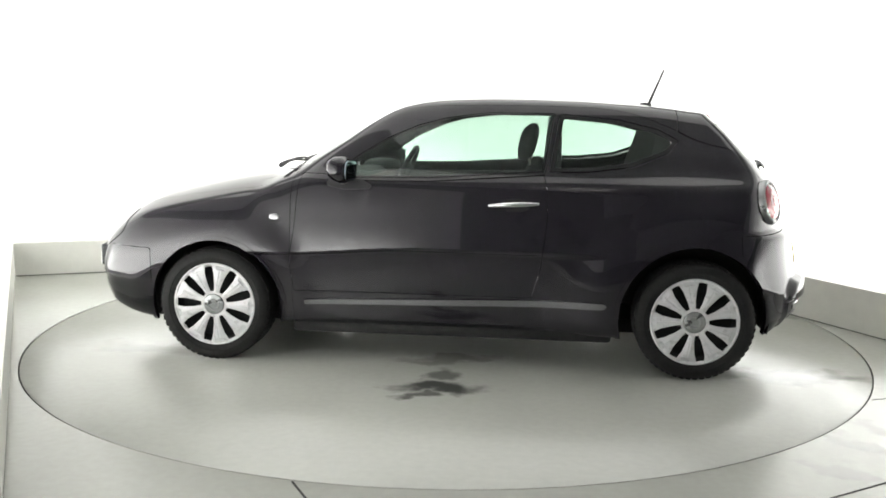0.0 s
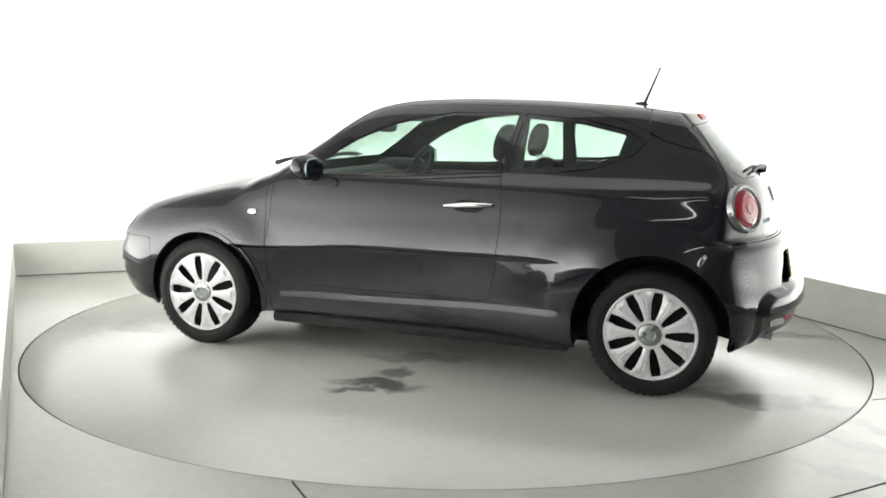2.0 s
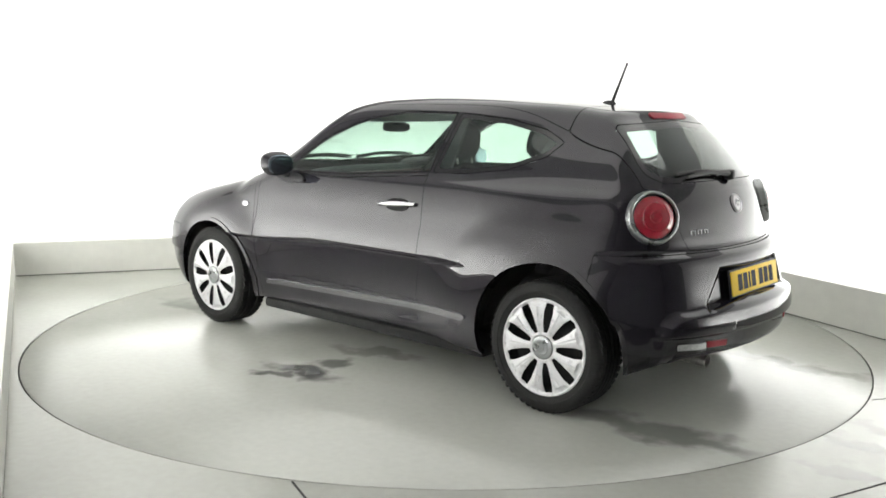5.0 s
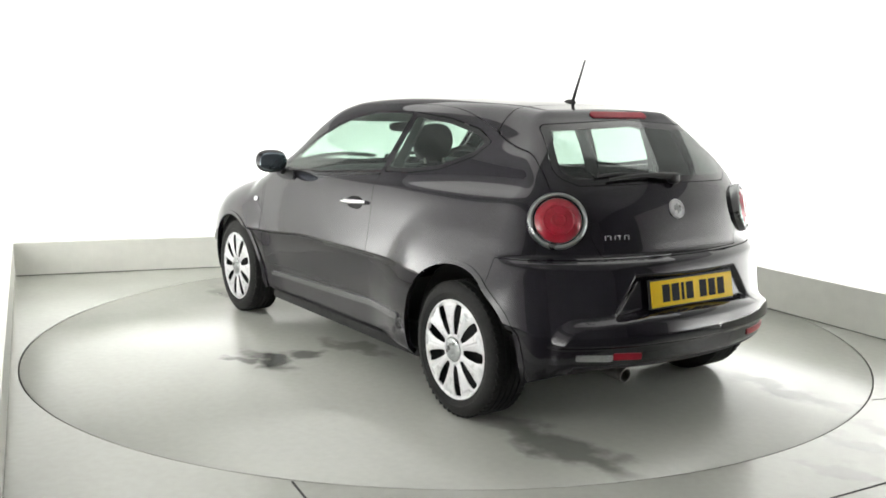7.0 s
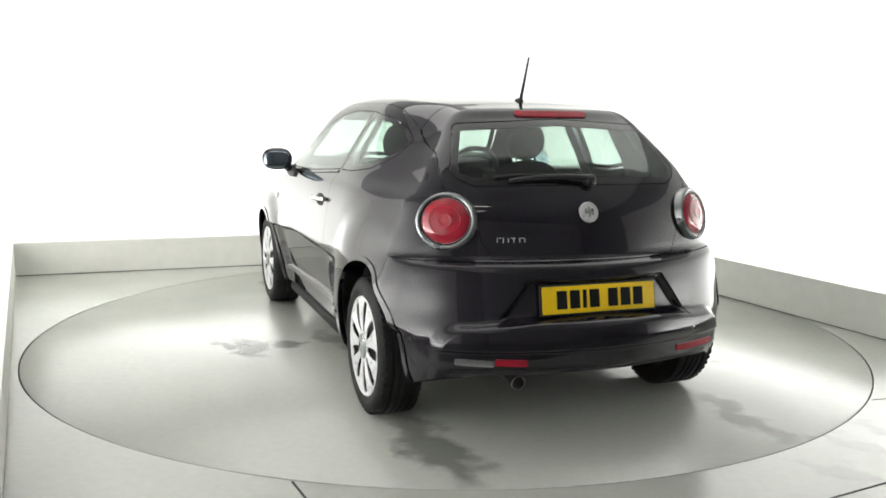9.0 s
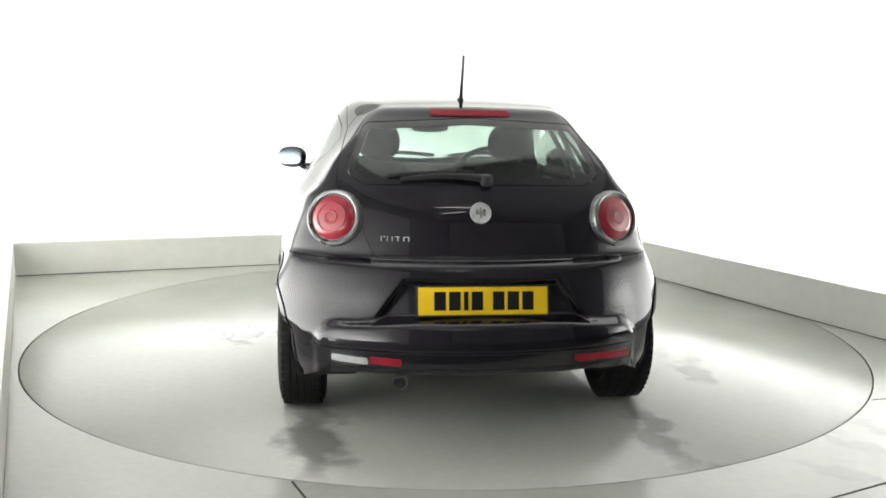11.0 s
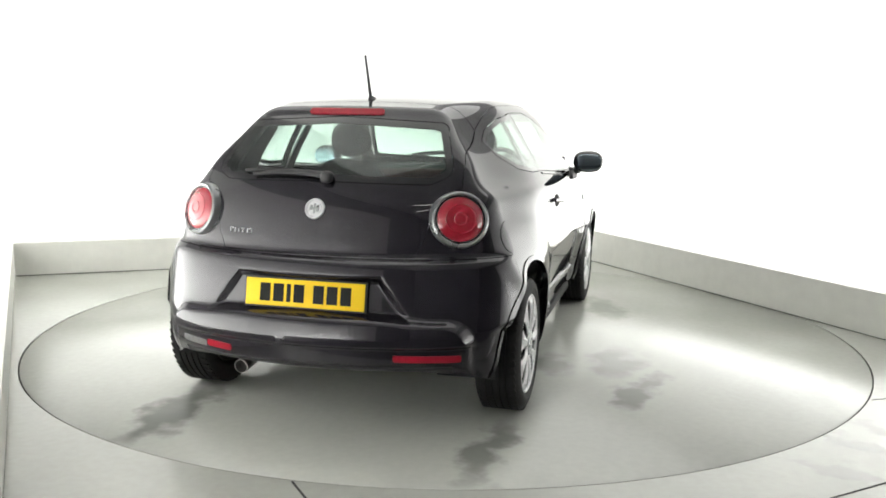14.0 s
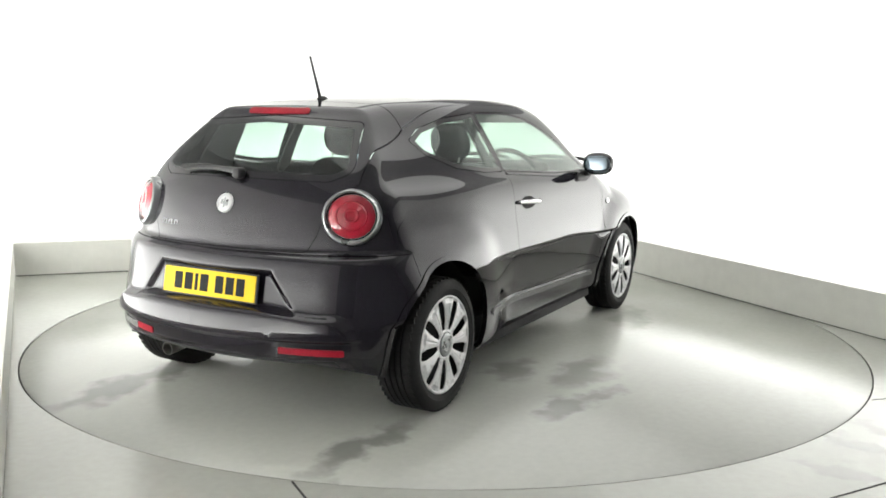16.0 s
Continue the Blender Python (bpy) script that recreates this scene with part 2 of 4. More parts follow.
# Grey for surfaces out of view, chosen to keep reflections in the paint dark.
DARK_WALL = material("unseen_grey_wall", (0.36, 0.36, 0.36), rough=0.8, spec=0.2, grain=0.1, grain_scale=12, bump=0.05, bump_scale=40, big=0.1, big_scale=0.7)
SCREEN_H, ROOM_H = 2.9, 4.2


def room_wall(name, a, b, inward, mat, text, z0=0.0, h=SCREEN_H, d=0.2):
    return slab(name, [a, b, b - inward * d, a - inward * d], z0, h, mat, text)


OUT = 1.1
bl = CORNER_L - N_L * OUT - N_B * OUT
br = CORNER_R + N_L * OUT - N_B * OUT
fl, fr = bl + SIDE * 12.5, br + SIDE * 14.5
LIT_L, LIT_R = bl + SIDE * 9.0, br + SIDE * 9.5     # where the white lit screens end
room_wall("wall_back", bl, br, N_B, WALL, "plain white brightly lit studio backdrop wall")
room_wall("wall_left", bl, LIT_L, N_L, WALL, "plain white brightly lit studio side wall")
room_wall("wall_right", br, LIT_R, -N_L, WALL, "plain white brightly lit studio side wall")
# Unseen grey walls towards the camera, added to dim what the car reflects.
room_wall("wall_left_workshop", LIT_L, fl, N_L, DARK_WALL, "unseen mid grey side wall added to dim reflections", h=ROOM_H)
room_wall("wall_right_workshop", LIT_R, fr, -N_L, DARK_WALL, "unseen mid grey side wall added to dim reflections", h=ROOM_H)
room_wall("wall_front", fl, fr, -N_B, DARK_WALL, "unseen mid grey wall behind the camera, added to dim reflections", h=ROOM_H)
# Unseen grey bands over the screens, added to darken the upper reflections.
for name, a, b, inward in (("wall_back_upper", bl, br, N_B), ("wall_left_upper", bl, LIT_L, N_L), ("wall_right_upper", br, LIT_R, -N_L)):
    room_wall(name, a, b, inward, DARK_WALL, "unseen mid grey band added above the white studio screen to dim reflections", z0=SCREEN_H, h=ROOM_H)


def wall_cove(corner, along_a, along_b, r=2.2):
    """Rounds a corner of the backdrop with a curve that runs smoothly into both walls."""
    a, b = corner + along_a * r, corner + along_b * r
    pts = [corner]
    for i in range(25):
        t = i / 24
        pts.append(a * (1 - t) ** 2 + corner * (2 * t * (1 - t)) + b * t * t)
    slab("wall_cove", pts, 0.001, SCREEN_H - 0.001, WALL, "curved white corner of the studio backdrop")


wall_cove(br, -d_b, SIDE)
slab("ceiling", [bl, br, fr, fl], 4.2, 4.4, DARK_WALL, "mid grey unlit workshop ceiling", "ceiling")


def ceiling_light(centre, along, across, watts):
    """One luminous stretched panel in the ceiling, square to the walls."""
    m = Matrix((N_L, -SIDE, Vector((0, 0, 1)))).transposed().to_4x4()
    m.translation = centre
    base = new("ceiling_light")
    base.matrix_world = m
    part("frame", box_bm(across + 0.1, along + 0.1, 0.06, (0, 0, 0.05), 0.015), WALL, base, "white aluminium frame")
    tagged(base, "large luminous stretched panel set in the ceiling", "studio light")
    data = bpy.data.lights.new("ceiling_lamp", "AREA")
    data.shape, data.size, data.size_y, data.energy = "RECTANGLE", across, along, watts
    lamp = new("ceiling_lamp", data)
    lamp.matrix_world = m


ceiling_light((0.3, 1.1, 4.05), 5.4, 5.6, 76)


def tube_light(at, length, turn):
    """A bare fluorescent tube under a slim batten on the workshop ceiling."""
    m = Matrix.Translation(at) @ Matrix.Rotation(radians(90 + turn), 4, "Z")
    base = new("tube_light")
    base.matrix_world = m
    part("batten", box_bm(0.07, length, 0.06, (0, 0, 0.17), 0.01), PLINTH, base)
    part("tube", tube_bm([(0, -length / 2 + 0.03, 0.11), (0, length / 2 - 0.03, 0.11)], 0.019, 12), TUBE_GLOW, base, "glowing white glass tube")
    for e in (-1, 1):
        part("end_holder", box_bm(0.045, 0.03, 0.075, (0, e * (length / 2 - 0.02), 0.115), 0.006), PLINTH, base)
    tagged(base, "bare fluorescent tube on a slim white batten under the ceiling", "ceiling light", "fluorescent tubes under the workshop ceiling")


TUBE_GLOW = bpy.data.materials.new("glowing_tube")
TUBE_GLOW.use_nodes = True
TUBE_GLOW.node_tree.nodes["Principled BSDF"].inputs["Emission Color"].default_value = (1.0, 0.98, 0.94, 1)
TUBE_GLOW.node_tree.nodes["Principled BSDF"].inputs["Emission Strength"].default_value = 18.0
tube_light((0.45, -5.2, 4.0), 1.2, 8)
tube_light((0.5, -6.5, 4.0), 1.2, 42)


def floor_wash(a, b, inward, watts, off=-0.24, rise=1.05):
    """A long unseen floor light, behind the low wall or past its end, shining up the backdrop."""
    mid = (a + b) / 2 + inward * off
    eye = mid + Vector((0, 0, 0.16))
    data = bpy.data.lights.new("floor_wash_lamp", "AREA")
    data.shape, data.size, data.size_y, data.energy = "RECTANGLE", (b - a).length, 0.30, watts
    lamp = new("floor_wash_lamp", data)
    z = (inward * 0.62 - Vector((0, 0, rise))).normalized()
    x = (b - a).normalized()
    m = Matrix((x, z.cross(x), z)).transposed().to_4x4()
    m.translation = eye
    lamp.matrix_world = m
    trough = new("floor_light")
    trough.matrix_world = m
    part("housing", box_bm((b - a).length + 0.04, 0.34, 0.06, (0, 0, 0.04), 0.01), WALL, trough)
    tagged(trough, "unseen long white floor light shining up the backdrop", "studio light", "floor lights behind the low walls")


floor_wash(CORNER_L + d_b * 0.3, CORNER_R - d_b * 0.3, N_B, 125, rise=0.75)
floor_wash(CORNER_L + SIDE * 0.3, CORNER_L + SIDE * 4.6, N_L, 290, rise=0.5)
floor_wash(CORNER_R + SIDE * 0.3, CORNER_R + SIDE * 5.2, -N_L, 225, rise=0.55)
# Two unseen lights added past the low walls, to brighten reflections in the doors.
floor_wash(CORNER_L + SIDE * 4.9, CORNER_L + SIDE * 6.7, N_L, 85, -0.50, 0.4)
floor_wash(CORNER_R + SIDE * 5.5, CORNER_R + SIDE * 7.6, -N_L, 110, -0.60, 0.5)


# ---- the turntable ----
def build_turntable():
    prof = [(0.0, -0.05), (RING - 0.006, -0.05), (RING - 0.004, -0.002), (RING - 0.007, 0.0), (0.0, 0.0)]
    table = new("turntable")
    part("deck", lathe_bm(prof, 180, "Z"), DECK, table)
    part("rim_edge", lathe_bm([(RING - 0.0055, -0.10), (RING - 0.001, -0.10), (RING - 0.001, -0.003), (RING - 0.0035, -0.003)], 180, "Z"), SEAM, table, "dark steel edge of the deck")
    return tagged(table, "round pale grey painted turntable deck flush with the floor", "turntable")


turntable = build_turntable()


# ---- the car: body surface ----
def table(knots, soft_len, lo, hi):
    """A smooth curve through (place, value) pairs."""
    k = np.array(knots, float)
    x, y = k[:, 0], k[:, 1]
    h = np.diff(x)
    d = np.diff(y) / h
    m = np.empty_like(y)
    m[0], m[-1] = d[0], d[-1]
    for i in range(1, len(x) - 1):
        m[i] = 0 if d[i - 1] * d[i] <= 0 else (h[i - 1] + h[i]) * 1.5 / ((2 * h[i] + h[i - 1]) / 2 / d[i - 1] + (h[i] + 2 * h[i - 1]) / 2 / d[i])
    g = np.arange(lo, hi, 0.004)
    gc = np.clip(g, x[0], x[-1])
    i = np.clip(np.searchsorted(x, gc) - 1, 0, len(h) - 1)
    s = (gc - x[i]) / h[i]
    v = y[i] * (1 + 2 * s) * (1 - s) ** 2 + h[i] * m[i] * s * (1 - s) ** 2 + y[i + 1] * s * s * (3 - 2 * s) - h[i] * m[i + 1] * s * s * (1 - s)
    v += np.where(g < x[0], (g - x[0]) * m[0], 0) + np.where(g > x[-1], (g - x[-1]) * m[-1], 0)
    if soft_len > 0:
        n = int(3 * soft_len / 0.004)
        w = np.exp(-0.5 * (np.arange(-n, n + 1) * 0.004 / soft_len) ** 2)
        v = np.convolve(np.pad(v, n, mode="reflect", reflect_type="odd"), w / w.sum(), mode="valid")
    return lambda q: np.interp(q, g, v)


def step(a, b, v):
    s = np.clip((v - a) / (b - a), 0, 1)
    return s * s * s * (s * (s * 6 - 15) + 10)


def smax(a, b, k):
    h = np.clip(0.5 + 0.5 * (a - b) / k, 0, 1)
    return b + (a - b) * h + k * h * (1 - h)


Z_TOP = table([(-1.95, 1.24), (-1.60, 1.325), (-1.37, 1.354), (-1.25, 1.367), (-1.08, 1.389), (-0.914, 1.402), (-0.587, 1.420), (-0.257, 1.425), (0.08, 1.414), (0.281, 1.382),
               (0.417, 1.328), (0.762, 1.140), (0.96, 1.025), (1.05, 0.995), (1.33, 0.945), (1.73, 0.855), (1.92, 0.775), (2.08, 0.66), (2.2, 0.50)], 0.03, -2.4, 2.6)
X_REAR = table([(0.15, -1.78), (0.24, -1.86), (0.33, -1.905), (0.42, -1.91), (0.55, -1.885), (0.66, -1.865), (0.725, -1.845), (0.75, -1.795), (0.80, -1.785),
                (0.93, -1.752), (1.04, -1.69), (1.20, -1.535), (1.295, -1.430), (1.315, -1.402), (1.345, -1.378), (1.45, -1.33)], 0.008, 0.0, 1.8)
X_FRONT = table([(0.15, 1.95), (0.25, 2.08), (0.4, 2.13), (0.55, 2.125), (0.68, 2.09), (0.8, 2.02), (1.0, 1.9)], 0.03, 0.0, 1.8)
W_SIDE = table([(0.15, 0.735), (0.21, 0.790), (0.30, 0.812), (0.42, 0.826), (0.52, 0.834), (0.60, 0.8365), (0.66, 0.833), (0.72, 0.8275), (0.80, 0.818), (0.87, 0.810), (0.94, 0.797), (0.982, 0.783), (1.008, 0.756), (1.15, 0.678),
                (1.30, 0.592), (1.37, 0.552), (1.42, 0.515), (1.6, 0.38)], 0.013, 0.0, 1.9)
HUB_F, HUB_R, HUB_Z, HUB_Y = 1.2555, -1.2555, 0.303, 0.80
ARCH_R = 0.352


def body_field(p):
    x, y, z = p[:, 0], p[:, 1], p[:, 2]
    ay = np.abs(y)
    w = W_SIDE(z)
    upper = step(0.93, 1.08, z)
    w = w - upper * (0.095 + 0.045 * step(1.05, 1.32, z)) * step(-0.60, -1.60, x) - (1 - upper) * 0.085 * step(-0.75, -1.72, x) * step(0.50, 0.80, z)
    w = w - 0.05 * step(1.25, 2.0, x) - 0.10 * step(0.92, 1.2, z) * step(0.2, 1.3, x)
    for hx, lift in ((HUB_F, 0.026), (HUB_R, 0.038)):
        r = np.hypot(x - hx, z - HUB_Z)
        if hx < 0:
            w = w + 0.024 * step(0.70, 0.37, r) * step(1.0, 0.8, z) + 0.013 * step(0.70, 0.50, r) * step(1.04, 0.92, z) * step(0.55, 0.80, z)
        else:
            w = w + lift * step(0.62, 0.37, r) * step(1.0, 0.8, z)
    # scooped lower door between the wheels, below a sharp crease
    crease = 0.590 + 0.040 * step(0.9, 0.1, x)
    soft = 0.012 + 0.018 * step(0.75, -0.2, x)
    scoop = step(crease + 0.010, crease - soft, z) * step(0.46, 0.92, np.hypot(x - HUB_R, z - HUB_Z)) * step(0.33, 0.38, np.hypot(x - HUB_F, z - HUB_Z))
    lean = 0.022 + 0.030 * np.clip((crease - z) / 0.26, 0, 1)
    w = w - lean * scoop * np.where(np.abs(x) < 1.25, 1.0, 0.0)
    # the bumper corner behind the rear wheel steps in below the painted quarter
    w = w - 0.075 * step(0.50, 0.43, z) * step(-1.48, -1.60, x)
    side = (ay - w) * 0.97
    xe = x + 0.20 * y * y * step(0.2, 0.7, x)
    top = (z - Z_TOP(xe) + (0.085 + 0.05 * step(0.9, 1.1, x)) * y * y) * 0.92
    xr = X_REAR(z)
    # rear bumper: number plate recess and the raised lower apron
    recess = step(0.030, -0.020, np.maximum(0.75 * (ay - (0.305 + 0.75 * (0.655 - z))), np.maximum(0.515 - z, z - 0.656)))
    qa, qz = np.maximum(ay - 0.57, 0), np.maximum(z - 0.425 + 0.03 * step(0.2, 0.6, ay), 0)
    apron = step(0.030, -0.012, np.maximum(np.hypot(qa, qz) - 0.09, 0.17 - z))
    recess2 = step(0.01, -0.01, np.maximum(z - 0.398, 0.25 - z)) * step(0.70, 0.64, ay)
    xr = xr + 0.024 * recess - 0.042 * apron + 0.03 * recess2
    rear = (xr + 0.32 * y * y + 0.40 * ay ** 6 - x) * 0.9
    front = (x - X_FRONT(z) + 0.40 * y * y) * 0.9
    bottom = 0.185 + 0.105 * step(-1.60, -1.80, x) - z
    f = smax(top, side, 0.075 + 0.06 * step(0.5, 1.2, x) + 0.015 * step(-0.8, -1.3, x))
    f = smax(f, rear, 0.05 - 0.02 * step(1.25, 1.33, z))
    f = smax(f, front, 0.16)
    return smax(f, bottom, 0.05)


def ray_points(target):
    c = np.stack([np.clip(target[:, 0] * 0.88, -1.15, 1.45), np.zeros(len(target)), np.full(len(target), 0.62)], 1)
    c[:, 0] = np.where(np.abs(target[:, 2] - 0.62) > 0.7, np.clip(target[:, 0] * 0.95, -1.3, 1.6), c[:, 0])
    lo, hi = np.zeros(len(target)), np.ones(len(target))
    for _ in range(34):
        mid = (lo + hi) / 2
        inside = body_field(c + (target - c) * mid[:, None]) < 0
        lo, hi = np.where(inside, mid, lo), np.where(inside, hi, mid)
    return c + (target - c) * lo[:, None]


def gradient(p):
    e = 0.004
    g = np.stack([body_field(p + np.eye(3)[i] * e) - body_field(p - np.eye(3)[i] * e) for i in range(3)], 1)
    return g / np.linalg.norm(g, axis=1, keepdims=True)


def sheet(us, vs, place):
    uu, vv = np.meshgrid(us, vs, indexing="ij")
    pts = place(uu.ravel(), vv.ravel())
    n, m = len(us), len(vs)
    i = (np.arange(n - 1)[:, None] * m + np.arange(m - 1)[None, :]).ravel()
    a, b, c, d = i, i + m, i + m + 1, i + 1
    return pts, np.concatenate([np.stack([a, b, c], 1), np.stack([a, c, d], 1)])


def weld(v, n, t, digits=5):
    key = np.round(v, digits)
    _, first, back = np.unique(key, axis=0, return_index=True, return_inverse=True)
    t = back.reshape(-1)[t]
    ok = (t[:, 0] != t[:, 1]) & (t[:, 1] != t[:, 2]) & (t[:, 0] != t[:, 2])
    return v[first], n[first], t[ok]


def body_surface():
    x0, x1, hy, z0, z1 = -2.05, 2.30, 0.98, 0.10, 1.60
    xs, ys, zs = np.linspace(x0, x1, 260), np.linspace(-hy, hy, 125), np.linspace(z0, z1, 190)
    sheets = [sheet(xs, zs, lambda u, v: np.stack([u, np.full_like(u, hy), v], 1)),
              sheet(xs, zs, lambda u, v: np.stack([u, np.full_like(u, -hy), v], 1)),
              sheet(xs, ys, lambda u, v: np.stack([u, v, np.full_like(u, z1)], 1)),
              sheet(np.linspace(-hy, hy, 249), np.linspace(z0, z1, 223), lambda u, v: np.stack([np.full_like(u, x0), u, v], 1)),
              sheet(ys, zs, lambda u, v: np.stack([np.full_like(u, x1), u, v], 1))]
    vs, ts, base = [], [], 0
    for v, t in sheets:
        vs.append(v)
        ts.append(t + base)
        base += len(v)
    v = ray_points(np.concatenate(vs))
    t = np.concatenate(ts)
    n = gradient(v)
    face = np.cross(v[t[:, 1]] - v[t[:, 0]], v[t[:, 2]] - v[t[:, 0]])
    flip = np.einsum("ij,ij->i", face, n[t[:, 0]]) < 0
    t[flip] = t[flip][:, ::-1]
    return weld(v, n, t)


def clip(shell, field):
    """The part of a surface where the field is below zero, cut along its zero line."""
    v, n, t = shell
    if len(t) == 0:
        return shell
    g = field(v)
    g = np.where(np.abs(g) < 1e-7, 1e-7, g)
    inside = (g < 0)[t]
    count = inside.sum(1)
    keep = [t[count == 3]]
    nv, nn, base = [v], [n], len(v)
    for want in (1, 2):
        tt, ins = t[count == want], inside[count == want]
        if len(tt) == 0:
            continue
        odd = ins.argmax(1) if want == 1 else (~ins).argmax(1)
        r = np.arange(len(tt))
        a, b, c = tt[r, odd], tt[r, (odd + 1) % 3], tt[r, (odd + 2) % 3]
        cut = []
        for q in (b, c):
            s = (g[a] / (g[a] - g[q]))[:, None]
            nv.append(v[a] + (v[q] - v[a]) * s)
            nn.append(n[a] + (n[q] - n[a]) * s)
            cut.append(base + np.arange(len(a)))
            base += len(a)
        if want == 1:
            keep.append(np.stack([a, cut[0], cut[1]], 1))
        else:
            keep += [np.stack([cut[0], b, c], 1), np.stack([cut[0], c, cut[1]], 1)]
    v, n, t = np.concatenate(nv), np.concatenate(nn), np.concatenate(keep)
    used = np.unique(t)
    back = np.zeros(len(v), int)
    back[used] = np.arange(len(used))
    v, n, t = v[used], n[used], back[t]
    n = n / np.linalg.norm(n, axis=1, keepdims=True)
    return weld(v, n, t)


def panel(name, shell, mat, parent, thick=0.014, proud=0.0, label=""):
    """A sheet of the body surface with thickness and turned-in edges."""
    v, n, t = shell
    v = v + n * proud
    edges = np.sort(np.concatenate([t[:, [0, 1]], t[:, [1, 2]], t[:, [2, 0]]]), axis=1)
    order = np.concatenate([t[:, [0, 1]], t[:, [1, 2]], t[:, [2, 0]]])
    _, index, num = np.unique(edges, axis=0, return_index=True, return_counts=True)
    rim = order[index[num == 1]]
    inner = v - n * thick
    k = len(v)
    tang = v[rim[:, 1]] - v[rim[:, 0]]
    rn = np.cross(tang, n[rim[:, 0]])
    rn /= np.maximum(np.linalg.norm(rn, axis=1, keepdims=True), 1e-9)
    quad = np.stack([v[rim[:, 1]], v[rim[:, 0]], inner[rim[:, 0]], inner[rim[:, 1]]], 1).reshape(-1, 3)
    verts = np.concatenate([v, inner, quad])
    normals = np.concatenate([n, -n, np.repeat(rn, 4, axis=0)])
    qi = 2 * k + np.arange(4 * len(rim)).reshape(-1, 4)
    mesh = bpy.data.meshes.new(name)
    mesh.from_pydata(verts.tolist(), [], t.tolist() + (t[:, ::-1] + k).tolist() + qi.tolist())
    mesh.polygons.foreach_set("use_smooth", [True] * len(mesh.polygons))
    mesh.update()
    mesh.normals_split_custom_set_from_vertices(normals.tolist())
    return link(name, mesh, mat, parent, label)


def poly(points, r=0.0):
    """Signed distance to a polygon with rounded corners, for arrays of (a, b)."""
    q = np.array(points, float)
    if r > 0:
        centre = q.mean(0)
        # move the edges inwards by r, then let the distance grow them again
        area = np.sum(q[:, 0] * np.roll(q[:, 1], -1) - np.roll(q[:, 0], -1) * q[:, 1])
        e = np.roll(q, -1, 0) - q
        nrm = np.stack([-e[:, 1], e[:, 0]], 1) / np.linalg.norm(e, axis=1, keepdims=True) * (1 if area > 0 else -1)
        out = []
        for i in range(len(q)):
            n0, n1 = nrm[i - 1], nrm[i]
            m = np.array([n0, n1])
            rhs = np.array([n0 @ q[i] + r, n1 @ q[i] + r])
            out.append(np.linalg.solve(m, rhs) if abs(np.linalg.det(m)) > 0.05 else q[i] + r * n0)
        q = np.array(out)

    def distance(a, b):
        p = np.stack([a, b], 1)
        d = np.full(len(p), 1e9)
        inside = np.zeros(len(p), bool)
        for i in range(len(q)):
            s, e = q[i], q[(i + 1) % len(q)]
            w = e - s
            u = p - s
            h = np.clip(u @ w / (w @ w), 0, 1)
            d = np.minimum(d, np.linalg.norm(u - h[:, None] * w, axis=1))
            cross = ((s[1] <= p[:, 1]) != (e[1] <= p[:, 1]))
            den = e[1] - s[1] if abs(e[1] - s[1]) > 1e-12 else 1e-12
            inside ^= cross & (p[:, 0] < s[0] + (p[:, 1] - s[1]) / den * w[0])
        return np.where(inside, -d, d) - r

    return distance


def side_field(shape, side):
    return lambda v: np.maximum(shape(v[:, 0], v[:, 2]), 0.25 - side * v[:, 1])


def rear_field(shape):
    return lambda v: np.maximum(shape(v[:, 1], v[:, 2]), v[:, 0] + 0.95)


def shift(field, by):
    return lambda v: field(v) - by


def outside(field, by):
    return lambda v: by - field(v)


# ---- the car: panels ----
car = new("car")
tagged(car, "black three-door hatchback car with silver wheel covers parked on the turntable", "car")


def arch_field(v):
    rf = np.hypot(v[:, 0] - 1.245, v[:, 2] - 0.30) - 0.352
    rr = np.hypot(v[:, 0] + 1.245, v[:, 2] - 0.31) - 0.372
    return np.minimum(rf, rr)


DOOR = poly([(0.795, 1.01), (0.815, 0.74), (0.845, 0.53), (0.825, 0.385), (-0.43, 0.385), (-0.475, 0.55), (-0.502, 0.80), (-0.497, 0.95), (-0.478, 1.032), (0.10, 0.992), (0.62, 0.985), (0.66, 1.01)], 0.012)
DOOR_GLASS = poly([(0.655, 0.992), (0.47, 1.125), (0.35, 1.198), (0.19, 1.268), (0.04, 1.309), (-0.18, 1.338), (-0.530, 1.337), (-0.482, 1.037), (0.10, 0.998), (0.60, 0.990)], 0.006)
QUARTER = poly([(-0.500, 1.036), (-0.551, 1.336), (-0.86, 1.308), (-1.06, 1.262), (-1.17, 1.205), (-1.11, 1.135), (-0.93, 1.068), (-0.70, 1.040)], 0.012)
REAR_GLASS = poly([(-0.46, 1.034), (0.0, 1.040), (0.46, 1.034), (0.540, 1.072), (0.532, 1.12), (0.462, 1.288), (0.0, 1.312), (-0.462, 1.288), (-0.532, 1.12), (-0.540, 1.072)], 0.045)
TAILGATE = poly([(-0.425, 0.747), (0.425, 0.747), (0.462, 0.82), (0.50, 0.985), (0.585, 1.02), (0.575, 1.12), (0.51, 1.345), (0.30, 1.42), (-0.30, 1.42), (-0.51, 1.345), (-0.575, 1.12), (-0.585, 1.02), (-0.50, 0.985), (-0.462, 0.82)], 0.012)
SCREEN = poly([(-0.64, 1.02), (0.0, 0.985), (0.64, 1.02), (0.62, 1.10), (0.53, 1.335), (0.0, 1.372), (-0.53, 1.335), (-0.62, 1.10)], 0.02)
